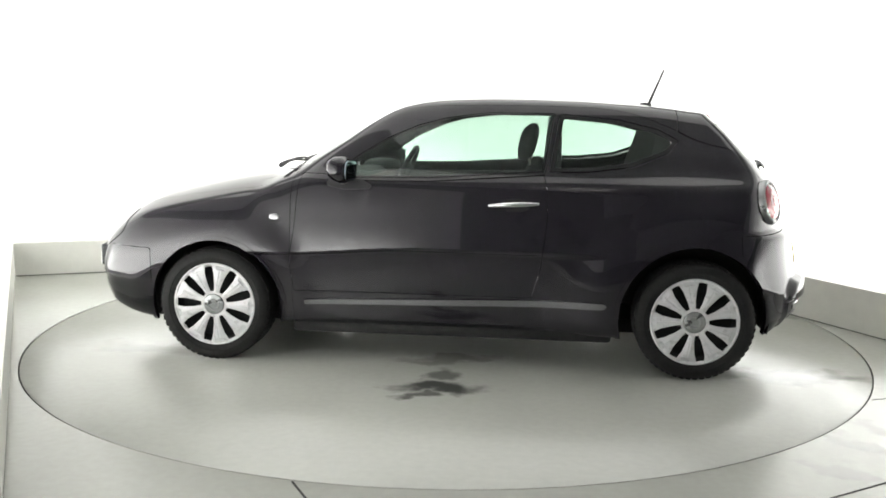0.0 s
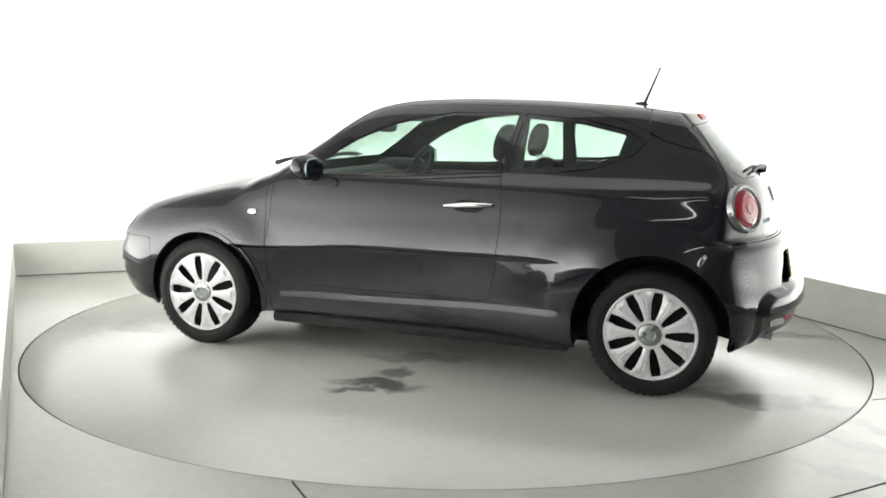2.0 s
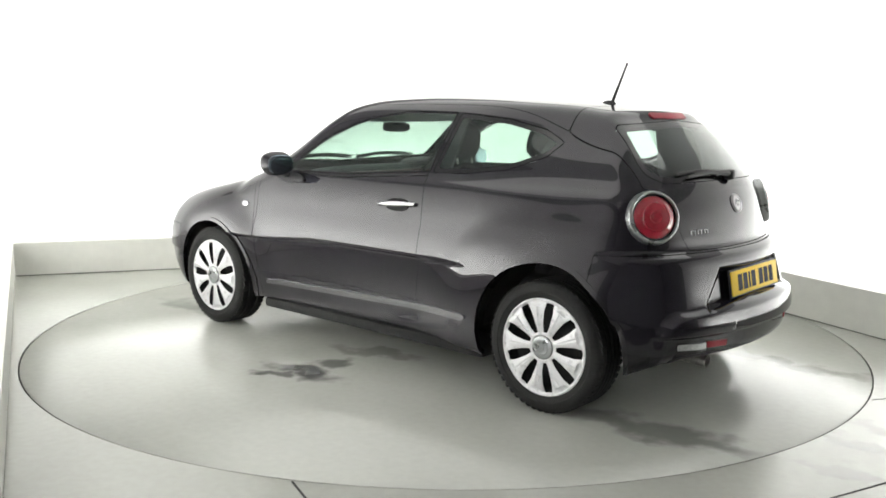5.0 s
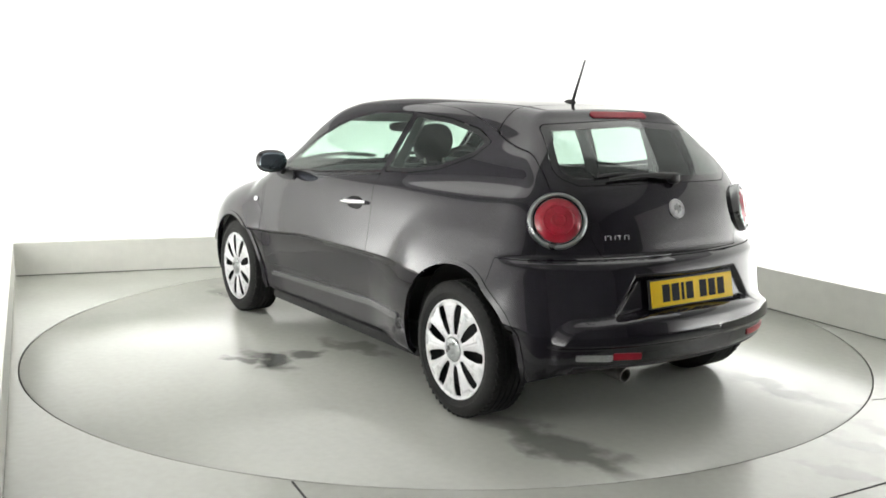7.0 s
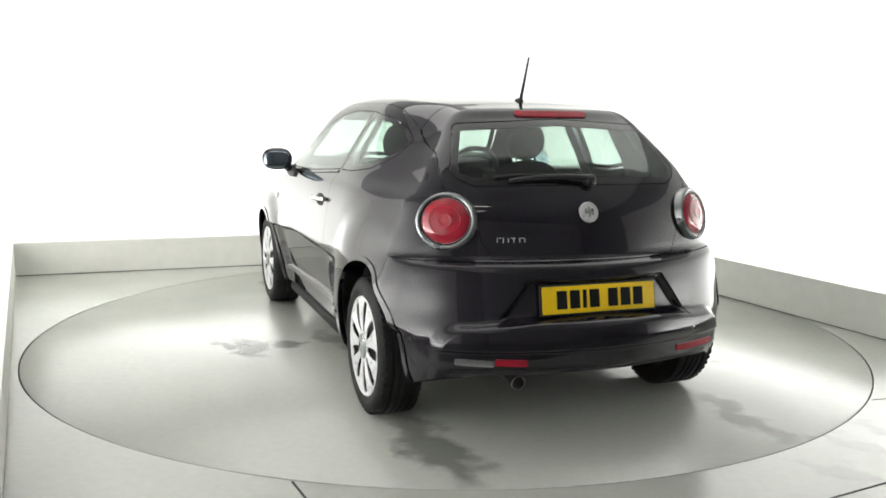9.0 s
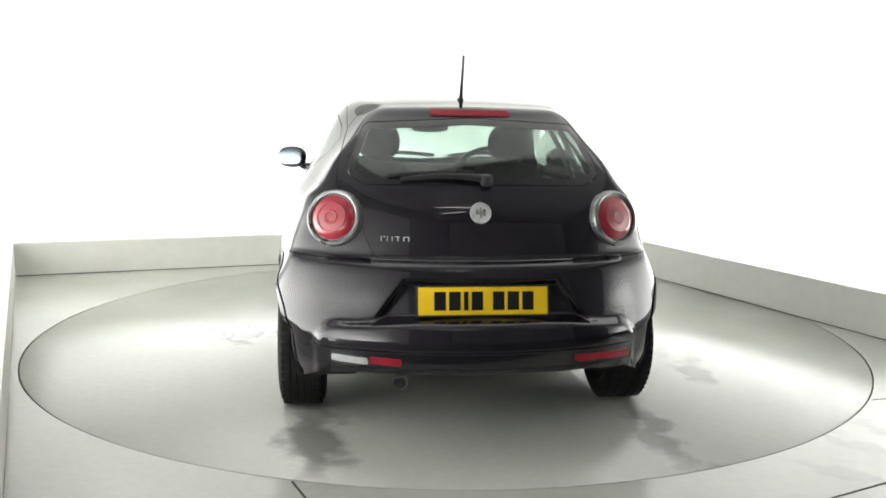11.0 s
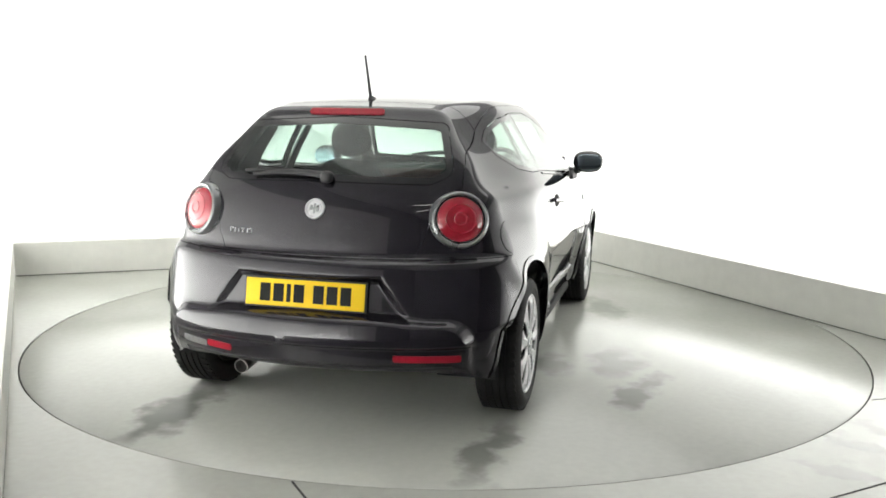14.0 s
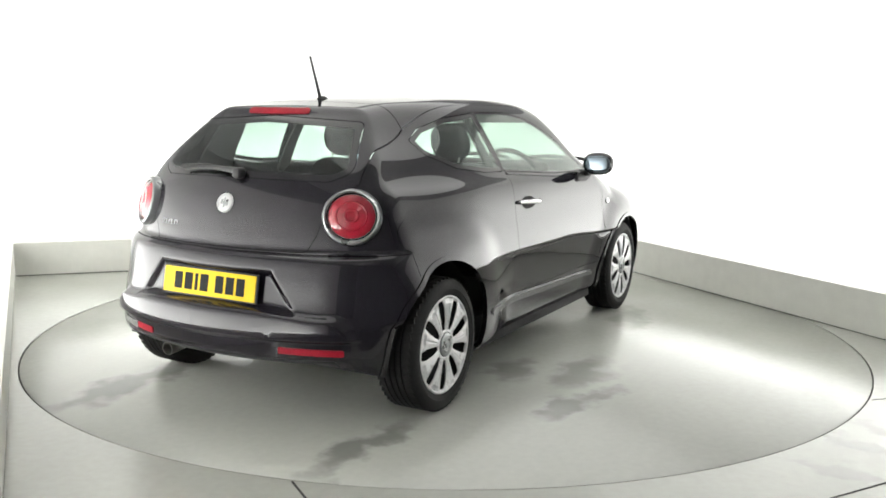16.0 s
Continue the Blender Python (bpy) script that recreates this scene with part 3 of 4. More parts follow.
BONNET = poly([(0.86, -0.66), (0.97, -0.66), (1.60, -0.52), (1.90, -0.36), (2.02, -0.12), (2.02, 0.12), (1.90, 0.36), (1.60, 0.52), (0.97, 0.66), (0.86, 0.66)], 0.02)

tail_field = lambda v: np.maximum(TAILGATE(v[:, 1], v[:, 2]), v[:, 0] + 1.165)
rear_glass_field = rear_field(REAR_GLASS)
screen_field = lambda v: np.maximum(SCREEN(v[:, 1], v[:, 2]), 0.30 - v[:, 0])
bonnet_field = lambda v: np.maximum(BONNET(v[:, 0], v[:, 1]), 0.55 - v[:, 2])
bumper_field = lambda v: np.maximum(v[:, 2] - 0.742, v[:, 0] + 1.47)
nose_field = lambda v: np.maximum(v[:, 2] - 0.60, 1.60 - v[:, 0])
roof_field = lambda v: np.maximum(np.maximum(np.abs(v[:, 1]) - 0.535, 1.20 - v[:, 2]), np.maximum(v[:, 0] - 0.47 + 0.3 * v[:, 1] ** 2, -1.165 - v[:, 0]))
GAP = 0.0028

TAIL_AT = {s: Vector((-1.640, s * 0.590, 0.900)) for s in (1, -1)}
TAIL_N = {s: Vector((-0.84, s * 0.48, 0.24)).normalized() for s in (1, -1)}


def lamp_hole(v):
    out = np.full(len(v), 1e9)
    for s in (1, -1):
        d = v - np.array(TAIL_AT[s])
        along = d @ np.array(TAIL_N[s])
        out = np.minimum(out, np.maximum(np.linalg.norm(d - along[:, None] * np.array(TAIL_N[s]), axis=1) - 0.112, np.abs(along) - 0.15))
    return out


body_whole = body_surface()
shell = clip(clip(body_whole, outside(arch_field, 0.0)), outside(lamp_hole, 0.0))
rest = shell
made = {}


def take(field, inset=GAP):
    """Cuts a region out of what is left of the body and returns it, a gap smaller."""
    global rest
    piece = clip(rest, shift(field, -inset))
    rest = clip(rest, outside(field, 0.0))
    return piece


for s, word in ((1, "near"), (-1, "off")):
    piece = take(side_field(DOOR_GLASS, s), 0.004)
    made["dglass", s] = piece
    made["qglass", s] = take(side_field(QUARTER, s), 0.004)
    made["door", s] = take(side_field(DOOR, s))
made["rglass"] = take(rear_glass_field, 0.003)
made["gate"] = take(tail_field)
made["screen"] = take(screen_field, 0.003)
made["bonnet"] = take(bonnet_field)
made["bumper"] = take(bumper_field)
made["chin"] = take(lambda v: np.maximum(nose_field(v), v[:, 2] - 0.435), 0.0)
made["nose"] = take(nose_field)
made["roof"] = take(roof_field, 0.002)
for s in (1, -1):
    made["fender", s] = take(lambda v, s=s: np.maximum(0.835 - v[:, 0], 0.02 - s * v[:, 1]))

body = panel("body_shell", rest, PAINT, car, 0.02, label="black painted rear quarters and roof pillars")
for s in (1, -1):
    panel("front_wing", made["fender", s], PAINT, car)
door = {s: panel("door", made["door", s], PAINT, car, 0.03) for s in (1, -1)}
tailgate = panel("tailgate", made["gate"], PAINT, car, 0.03)
bumper = panel("rear_bumper", made["bumper"], PAINT, car, 0.02)
nose = panel("front_bumper", made["nose"], PAINT, car, 0.02)
panel("lower_grille_surround", made["chin"], GLOSS_BLACK, nose, 0.02, -0.012, "black plastic lower bumper")
panel("bonnet", made["bonnet"], PAINT, car, 0.02)
panel("roof", made["roof"], PAINT, car, 0.015)


def window(name, piece, clear_field, mat, parent, band_label):
    """Glass with a black ceramic band round its edge."""
    band = clip(piece, outside(clear_field, 0.0))
    pane = clip(piece, clear_field)
    w = panel(name, pane, mat, parent, 0.004)
    w.visible_shadow = False
    panel("black_band", band, GLOSS_BLACK, w, 0.006, label=band_label)
    return w


for s in (1, -1):
    window("door_window", made["dglass", s], shift(side_field(DOOR_GLASS, s), -0.010), GLASS_SIDE, car, "narrow black window seal")
    window("quarter_window", made["qglass", s], shift(side_field(QUARTER, s), -0.024), GLASS_SIDE, car, "black ceramic glass edge")
window("rear_window", made["rglass"], shift(rear_glass_field, -0.030), GLASS_REAR, car, "black ceramic glass edge")
window("windscreen", made["screen"], shift(screen_field, -0.03), GLASS_SIDE, car, "black ceramic glass edge")


def patch(name, field, mat, parent, label="", proud=0.003, thick=0.008, source=None):
    return panel(name, clip(source or shell, field), mat, parent, thick, proud, label)


# side mouldings, fuel flap, window-line seals
for s in (1, -1):
    strip = poly([(0.775, 0.313), (0.775, 0.338), (0.0, 0.362), (-0.80, 0.385), (-0.815, 0.372), (-0.80, 0.352), (0.0, 0.330)], 0.004)
    patch("sill_moulding", side_field(strip, s), STRIP, car, "long grey metallic strip along the sill", 0.010, 0.02)
    rail = poly([(0.60, 0.975), (0.60, 0.985), (0.10, 0.991), (-0.475, 1.031), (-0.475, 1.022), (0.10, 0.982)], 0.002)
    patch("window_seal", side_field(rail, s), GLOSS_BLACK, door[s], "thin black seal under the glass", 0.005, 0.008)
    lip_in = lambda v, s=s: np.maximum(np.maximum(arch_field(v) - 0.022, 0.3 - s * v[:, 1]), 0.19 - v[:, 2])
    for sel, nm in ((lambda v: -v[:, 0], "front"), (lambda v: v[:, 0], "rear")):
        patch("wheel_arch_lip", lambda v, f=lip_in, g=sel: np.maximum(f(v), g(v)), PAINT, car, "", 0.005, 0.02)
flap = lambda v: np.maximum(np.hypot(v[:, 0] + 1.455, v[:, 2] - 0.812) - 0.068, 0.3 + v[:, 1])
patch("fuel_flap", flap, PAINT, car, "round black fuel flap", 0.0025, 0.006)

# tailgate and bumper details
high = poly([(-0.180, 1.318), (0.180, 1.318), (0.172, 1.342), (-0.172, 1.342)], 0.004)
patch("brake_light", lambda v: np.maximum(high(v[:, 1], v[:, 2]), v[:, 0] + 1.22), RED_DEEP, tailgate, "long red brake light strip", 0.006, 0.012)
low_lamps = ((0.455, 0.600, CLEAR_LENS, "reversing_lamp", "clear lens with bright reflector"), (0.325, 0.452, RED_DEEP, "fog_lamp", "red lens"), (-0.635, -0.380, RED_DEEP, "rear_reflector", "long red reflector"))
for y0, y1, mat, nm, text in low_lamps:
    lens = poly([(y0, 0.336), (y1, 0.342), (y1, 0.370), (y0, 0.364)], 0.007)
    patch(nm, lambda v, f=lens: np.maximum(f(v[:, 1], v[:, 2]), v[:, 0] + 1.3), mat, bumper, text, 0.004, 0.015)
valance = lambda v: np.maximum(np.maximum(v[:, 2] - 0.318, np.abs(v[:, 1]) - 0.60), np.maximum(v[:, 0] + 1.5, 0.20 - v[:, 2]))
patch("lower_valance", valance, PLASTIC, bumper, "unpainted black lower edge", 0.002, 0.02)


def surface_at(y, z, x0=-1.2):
    """The body surface behind the car at that height and offset, and its normal."""
    lo, hi = x0, -2.1
    for _ in range(40):
        mid = (lo + hi) / 2
        if body_field(np.array([[mid, y, z]]))[0] < 0:
            lo = mid
        else:
            hi = mid
    p = np.array([[lo, y, z]])
    return Vector(p[0]), Vector(gradient(p)[0])


def facing(origin, normal, up=Vector((0, 0, 1))):
    """A pose whose z looks along the normal."""
    z = Vector(normal).normalized()
    x = up.cross(z).normalized()
    m = Matrix((x, z.cross(x), z)).transposed().to_4x4()
    m.translation = origin
    return m


def tail_lamp(s):
    n = TAIL_N[s]
    ring = part("tail_lamp", lathe_bm([(0.104, 0.0), (0.126, -0.06), (0.126, -0.010), (0.122, 0.006), (0.114, 0.011), (0.107, 0.008), (0.104, -0.004), (0.098, -0.03), (0.03, -0.03)], 56, "Z"), SATIN, car, "round red tail lamp in a grey metallic ring")
    ring.matrix_local = facing(TAIL_AT[s] + n * 0.006, n) @ Matrix.Diagonal((1.0, 0.94, 1.0, 1.0))
    prof = [(0.0, 0.024), (0.02, 0.0245), (0.022, 0.026), (0.03, 0.026), (0.032, 0.0235), (0.06, 0.020), (0.062, 0.0215), (0.066, 0.021), (0.068, 0.018), (0.088, 0.011), (0.098, 0.003), (0.0995, -0.02), (0.0, -0.02)]
    part("lens", lathe_bm(prof, 56, "Z"), RED_LENS, ring, "glossy red lens")
    part("lens_seal", lathe_bm([(0.099, -0.012), (0.1055, -0.012), (0.1055, 0.004), (0.1005, 0.003), (0.099, -0.004)], 56, "Z"), GLOSS_BLACK, ring, "black gap round the lens")


for s in (1, -1):
    tail_lamp(s)

p, n = surface_at(0.0, 0.932)
badge = part("badge", lathe_bm([(0.0, 0.006), (0.030, 0.007), (0.031, 0.004), (0.034, 0.004), (0.036, 0.009), (0.041, 0.009), (0.044, 0.004), (0.044, -0.006), (0.0, -0.006)], 40, "Z"), SILVER, car, "round silver badge")
badge.matrix_local = facing(p, n)
bm = bmesh.new()
for sx, sy, at in ((0.008, 0.044, (0, 0, 0.0075)), (0.044, 0.008, (0, 0, 0.0075)), (0.012, 0.028, (0.014, 0, 0.008)), (0.010, 0.022, (-0.014, 0.003, 0.008))):
    b2 = box_bm(sx, sy, 0.003, at, 0.0008)
    me = bpy.data.meshes.new("tmp")
    b2.to_mesh(me)
    b2.free()
    bm.from_mesh(me)
    bpy.data.meshes.remove(me)
part("badge_emblem", bm, SATIN, badge, "plain grey emblem shapes")
for y, w, h in ((0.400, 0.0035, 0.020), (0.388, 0.010, 0.0035), (0.376, 0.0035, 0.020), (0.356, 0.0035, 0.016), (0.336, 0.018, 0.0035), (0.334, 0.0035, 0.018), (0.310, 0.0035, 0.018), (0.300, 0.012, 0.0035), (0.290, 0.0035, 0.018)):
    p, n = surface_at(y, 0.826 + (0.008 if h < 0.01 else 0.0))
    mark = part("model_mark", box_bm(w, h, 0.004, (0, 0, 0.001), 0.0008), SILVER, tailgate, "small plain silver mark")
    mark.matrix_local = facing(p, n)


def rear_plate():
    p, n = surface_at(0.0, 0.594)
    m = facing(Vector((p.x - 0.012, 0.0, 0.594)), Vector((-0.985, 0, 0.17)))
    plate = part("number_plate", box_bm(0.52, 0.111, 0.006, (0, 0, 0), 0.002), YELLOW, car, "yellow plate with plain dark bars")
    plate.matrix_local = m
    x = -0.196
    for k in range(7):
        w = 0.018 if k == 2 else 0.046
        bar = part("plate_bar", box_bm(w, 0.074, 0.0012, (x + w / 2, 0, 0.0035), 0.0003, 1), INK, plate)
        x += w + (0.013 if k != 3 else 0.04)
    part("plate_base", box_bm(0.535, 0.125, 0.01, (0, 0, -0.008), 0.003), PLASTIC, plate, "black plastic plate holder")


rear_plate()
front = part("front_number_plate", box_bm(0.012, 0.40, 0.105, (0, 0, 0), 0.003), WHITE_PLATE, car, "white plate seen edge-on")
front.matrix_local = pose(2.070, 0.36, 0.505, 0, 0, 15)
part("plate_holder", box_bm(0.03, 0.41, 0.115, (-0.014, 0, 0), 0.006), PLASTIC, front, "black plastic holder")

# plate light and tailgate grip above the plate
part("plate_light", box_bm(0.03, 0.11, 0.012, (-1.822, 0, 0.527), 0.004), CLEAR_LENS, bumper, "small clear strip under the plate")


def rear_wiper():
    arm_pts, p0 = [], None
    for k in range(7):
        f = k / 6
        y, z = -0.03 + f * 0.35, 1.052 + 0.012 * math.sin(f * 3.14)
        p, n = surface_at(y, z)
        arm_pts.append(p + n * (0.026 - 0.010 * f))
    w = part("rear_wiper", tube_bm(arm_pts, [0.016, 0.014, 0.011, 0.009, 0.008, 0.008, 0.006], 8), PLASTIC, car, "black rear wiper lying along the glass")
    blade = []
    for k in range(9):
        f = k / 8
        p, n = surface_at(0.04 + f * 0.33, 1.068 + 0.010 * math.sin(f * 3.14))
        blade.append(p + n * 0.010)
    part("blade", tube_bm(blade, 0.007, 6), PLASTIC, w)
    p, n = surface_at(-0.03, 1.050)
    hub = part("pivot", blob_bm(0.055, 0.05, 0.05, power=3), PLASTIC, w)
    hub.location = p + n * 0.018


rear_wiper()


def antenna():
    a = part("aerial", tube_bm([(-1.068, 0, 1.395), (-1.085, 0, 1.44), (-1.115, 0, 1.515), (-1.145, 0, 1.592)], [0.009, 0.0075, 0.006, 0.005], 8), PLASTIC, car, "thin black whip aerial leaning back")
    part("aerial_base", blob_bm(0.085, 0.034, 0.046, (-1.045, 0, 1.384), 2.2, shape=lambda p: (p.x - 0.25 * p.z, p.y * (1 - 6 * max(p.z, 0)), p.z)), PLASTIC, a)


antenna()


def exhaust():
    e = part("exhaust_pipe", lathe_bm([(0.026, -0.30), (0.030, -0.29), (0.031, 0.0), (0.0315, 0.004), (0.028, 0.004), (0.0275, -0.10), (0.0, -0.10)], 28, "X"), STEEL, car, "round steel exhaust tailpipe")
    e.matrix_local = pose(-1.80, 0.325, 0.245, 0, 6, 180)
    part("silencer", blob_bm(0.34, 0.5, 0.15, (-0.42, 0.0, 0.0), 4), STEEL, e, "grey steel silencer box")


exhaust()

# ---- the car: doors, mirrors, lamps ----
def side_at(x, z, s):
    lo, hi = 0.3, 1.05
    for _ in range(40):
        mid = (lo + hi) / 2
        if body_field(np.array([[x, s * mid, z]]))[0] < 0:
            lo = mid
        else:
            hi = mid
    p = np.array([[x, s * lo, z]])
    return Vector(p[0]), Vector(gradient(p)[0])


for s in (1, -1):
    # pull handle over a flat dark patch that paints the shade of its cup
    pts, rad = [], []
    for k in range(9):
        f = k / 8
        x = -0.205 - 0.25 * f
        z = 0.866 + 0.012 * f
        p, n = side_at(x, z, s)
        pts.append(p + n * (0.010 + 0.026 * math.sin(math.pi * f) ** 0.6))
        rad.append(0.009 + 0.005 * math.sin(math.pi * f))
    handle = part("door_handle", tube_bm(pts, rad, 12), CHROME, car, "bright chrome pull handle")
    cup = poly([(-0.25, 0.85), (-0.25, 0.885), (-0.30, 0.902), (-0.37, 0.902), (-0.41, 0.89), (-0.41, 0.852), (-0.37, 0.838), (-0.30, 0.838)], 0.012)
    patch("handle_shade", side_field(cup, s), DARK, handle, "flat dark patch standing in for the shade behind the handle", 0.001, 0.004)
    p, n = side_at(0.92, 0.782, s)
    rep = part("side_repeater", blob_bm(0.056, 0.034, 0.012, (0, 0, 0.002), 3.0), CLEAR_LENS, car, "small clear oval side repeater")
    rep.matrix_local = facing(p, n)

    # mirror housing, glass and stalk
    def mirror_shape(q):
        back = max(0.0, q.x + 0.02)
        k = 1 - 2.6 * back
        return (q.x, q.y * (1 - 1.2 * back), q.z * k + 0.10 * q.x)
    mir = part("door_mirror", blob_bm(0.135, 0.205, 0.150, (0, 0, 0), 2.5, 28, 18, mirror_shape), PAINT, car, "rounded black door mirror")
    mir.matrix_local = pose(0.555, s * 0.880, 1.040, 0, 0, s * -10) @ Matrix.Diagonal((0.92, 0.92, 0.92, 1))
    part("mirror_glass", blob_bm(0.012, 0.168, 0.112, (-0.065, 0, -0.005), 3.2), MIRROR, mir, "mirror glass")
    stalk = part("mirror_stalk", tube_bm([(0.0, -s * 0.06, -0.055), (0.02, -s * 0.10, -0.070), (0.03, -s * 0.155, -0.068)], [0.028, 0.026, 0.034], 10), PLASTIC, mir, "black plastic stalk")
    foot = poly([(0.66, 0.955), (0.62, 0.985), (0.46, 0.978), (0.40, 0.955), (0.42, 0.935), (0.55, 0.930)], 0.012)
    patch("mirror_foot", side_field(foot, s), PLASTIC, door[s], "black mirror base on the door", 0.012, 0.02)
    lamp = lambda v, s=s: np.maximum(np.maximum(((v[:, 1] * s - 0.60) / 0.13) ** 2 + ((v[:, 2] - 0.69) / 0.115) ** 2 - 1, 0) + np.minimum(((v[:, 1] * s - 0.60) / 0.13) ** 2 + ((v[:, 2] - 0.69) / 0.115) ** 2 - 1, 0), 1.80 - v[:, 0])
    patch("headlamp", lamp, GLOSS_BLACK, car, "dark glossy oval headlamp", 0.003, 0.01)

# windscreen wipers
for k, y in enumerate((0.42, -0.18)):
    pts = [(1.02 - 0.05 * abs(y - 0.1 * f) - 0.01 * f, y - 0.50 * f, 1.022 + 0.020 * math.sin(f * 3.1) + 0.006) for f in (0, 0.15, 0.3, 0.5, 0.75, 1.0)]
    w = part("windscreen_wiper", tube_bm(pts, [0.016, 0.013, 0.010, 0.009, 0.009, 0.007], 8), PLASTIC, car, "black wiper at the foot of the windscreen")
    part("blade", tube_bm([(q[0] - 0.03, q[1], q[2] + 0.012) for q in pts[1:]], 0.007, 6), PLASTIC, w)

# ---- the car: wheels ----
def cover_shell():
    """The wheel cover as a turned dish with raised spokes between nine slots."""
    rs = np.concatenate([np.linspace(0.0, 0.05, 8)[1:], np.linspace(0.054, 0.2225, 46)])
    th = np.linspace(0, 2 * np.pi, 361)[:-1]

    def height(r, a):
        h = np.interp(r, [0, 0.045, 0.05, 0.056, 0.075, 0.12, 0.18, 0.205, 0.214, 0.2225], [0.004, 0.003, -0.003, 0.004, 0.006, 0.004, 0.002, 0.000, -0.002, -0.012])
        k = (a * 9 / (2 * np.pi)) % 1.0
        groove = 1.6 * np.exp(-((k - 0.5) / 0.17) ** 4) * np.clip((r - 0.178) / 0.008, 0, 1) * np.clip((0.206 - r) / 0.004, 0, 1)
        near = np.abs(k - np.round(k)) * 2 * np.pi / 9 * r
        dip = np.exp(-(near / 0.016) ** 2) * np.clip((r - 0.06) / 0.02, 0, 1) * np.clip((0.205 - r) / 0.01, 0, 1)
        ridge = np.exp(-((k - 0.5) / 0.22) ** 2) * np.clip((r - 0.07) / 0.05, 0, 1) * np.clip((0.200 - r) / 0.02, 0, 1)
        seam = np.exp(-((k - 0.5) / 0.035) ** 2) * np.clip((r - 0.075) / 0.02, 0, 1) * np.clip((0.185 - r) / 0.01, 0, 1)
        lip = np.exp(-((r - 0.209) / 0.006) ** 2)
        return h - 0.005 * groove - 0.010 * dip + 0.006 * ridge - 0.004 * seam + 0.004 * lip

    rr, aa = np.meshgrid(rs, th, indexing="ij")
    r, a = rr.ravel(), aa.ravel()
    v = np.stack([r * np.cos(a), height(r, a), r * np.sin(a)], 1)
    e = 5e-4
    hr = (height(r + e, a) - height(r - e, a)) / (2 * e)
    ha = (height(r, a + e) - height(r, a - e)) / (2 * e) / np.maximum(r, 0.01)
    n = np.stack([-hr * np.cos(a) + ha * np.sin(a), np.ones_like(r), -hr * np.sin(a) - ha * np.cos(a)], 1)
    n /= np.linalg.norm(n, axis=1, keepdims=True)
    m = len(th)
    i = (np.arange(len(rs) - 1)[:, None] * m + np.arange(m)[None, :]).ravel()
    j = (np.arange(len(rs) - 1)[:, None] * m + (np.arange(m) + 1)[None, :] % m).ravel()
    t = np.concatenate([np.stack([i, j, j + m], 1), np.stack([i, j + m, i + m], 1)])
    face = np.cross(v[t[:, 1]] - v[t[:, 0]], v[t[:, 2]] - v[t[:, 0]])
    flip = face[:, 1] < 0
    t[flip] = t[flip][:, ::-1]

    def slot(q):
        rad = np.hypot(q[:, 0], q[:, 2])
        k = (np.arctan2(q[:, 2], q[:, 0]) * 9 / (2 * np.pi)) % 1.0
        off = np.abs(k - np.round(k)) * 2 * np.pi / 9 * rad
        half = np.interp(rad, [0.07, 0.10, 0.16, 0.185], [0.009, 0.0165, 0.0235, 0.0205])
        return np.maximum(off - half, np.maximum(0.068 - rad, rad - 0.196))

    return clip((v, n, t), outside(slot, 0.0))


def tyre_bm():
    half = 0.098
    prof = [(0.215, -half + 0.012), (0.225, -half + 0.004), (0.255, -half - 0.004), (0.280, -half + 0.002), (0.294, -half + 0.014), (0.301, -half + 0.026)]
    for g in (-0.045, -0.015, 0.015, 0.045):
        prof += [(0.3035, g - 0.0045), (0.296, g - 0.0035), (0.296, g + 0.0035), (0.3035, g + 0.0045)]
    prof += [(0.301, half - 0.026), (0.294, half - 0.014), (0.280, half - 0.002), (0.255, half + 0.004), (0.25, half + 0.0035), (0.248, half + 0.001), (0.225, half - 0.004), (0.215, half - 0.012), (0.205, half - 0.03), (0.205, -half + 0.03)]
    bm = lathe_bm(prof + [prof[0]], 96, "Y")
    for f in [f for f in bm.faces if len(f.verts) > 4]:
        bm.faces.remove(f)
    return bm


COVER = cover_shell()


def build_wheel():
    w = part("wheel", tyre_bm(), RUBBER, car, "black tyre with a nine-slot silver wheel cover")
    c = panel("wheel_cover", COVER, SILVER, w, 0.006, label="silver plastic cover with nine slots")
    c.location, c.scale = (0, 0.093, 0), (1.045, 1.0, 1.045)
    cap = part("centre_cap", lathe_bm([(0.0, 0.011), (0.012, 0.0115), (0.014, 0.009), (0.024, 0.009), (0.027, 0.012), (0.033, 0.0125), (0.036, 0.010), (0.050, 0.009), (0.054, 0.006), (0.055, 0.0), (0.0, 0.0)], 40), SATIN, w, "grey round centre cap")
    cap.location = (0, 0.093, 0)
    part("rim", lathe_bm([(0.0, 0.03), (0.06, 0.035), (0.13, 0.02), (0.195, 0.03), (0.204, 0.06), (0.204, -0.08), (0.16, -0.08), (0.0, -0.06)], 48), DARK, w, "dark steel rim behind the cover")
    k = 54
    bm = bmesh.new()
    for side_sign in (1, -1):
        for i in range(k):
            t = 2 * math.pi * (i + 0.25 * (side_sign < 0)) / k
            m = Matrix.Rotation(-t, 4, "Y") @ Matrix.Translation((0.2995, side_sign * 0.068, 0)) @ Matrix.Rotation(side_sign * 0.35, 4, "X")
            g = bmesh.ops.create_cube(bm, size=1, matrix=m @ Matrix.Diagonal((0.007, 0.032, 0.024, 1)))
    tagged(part("tread", bm, RUBBER, w, smooth=False), kind="stuff")
    return w


first = build_wheel()
poses = []
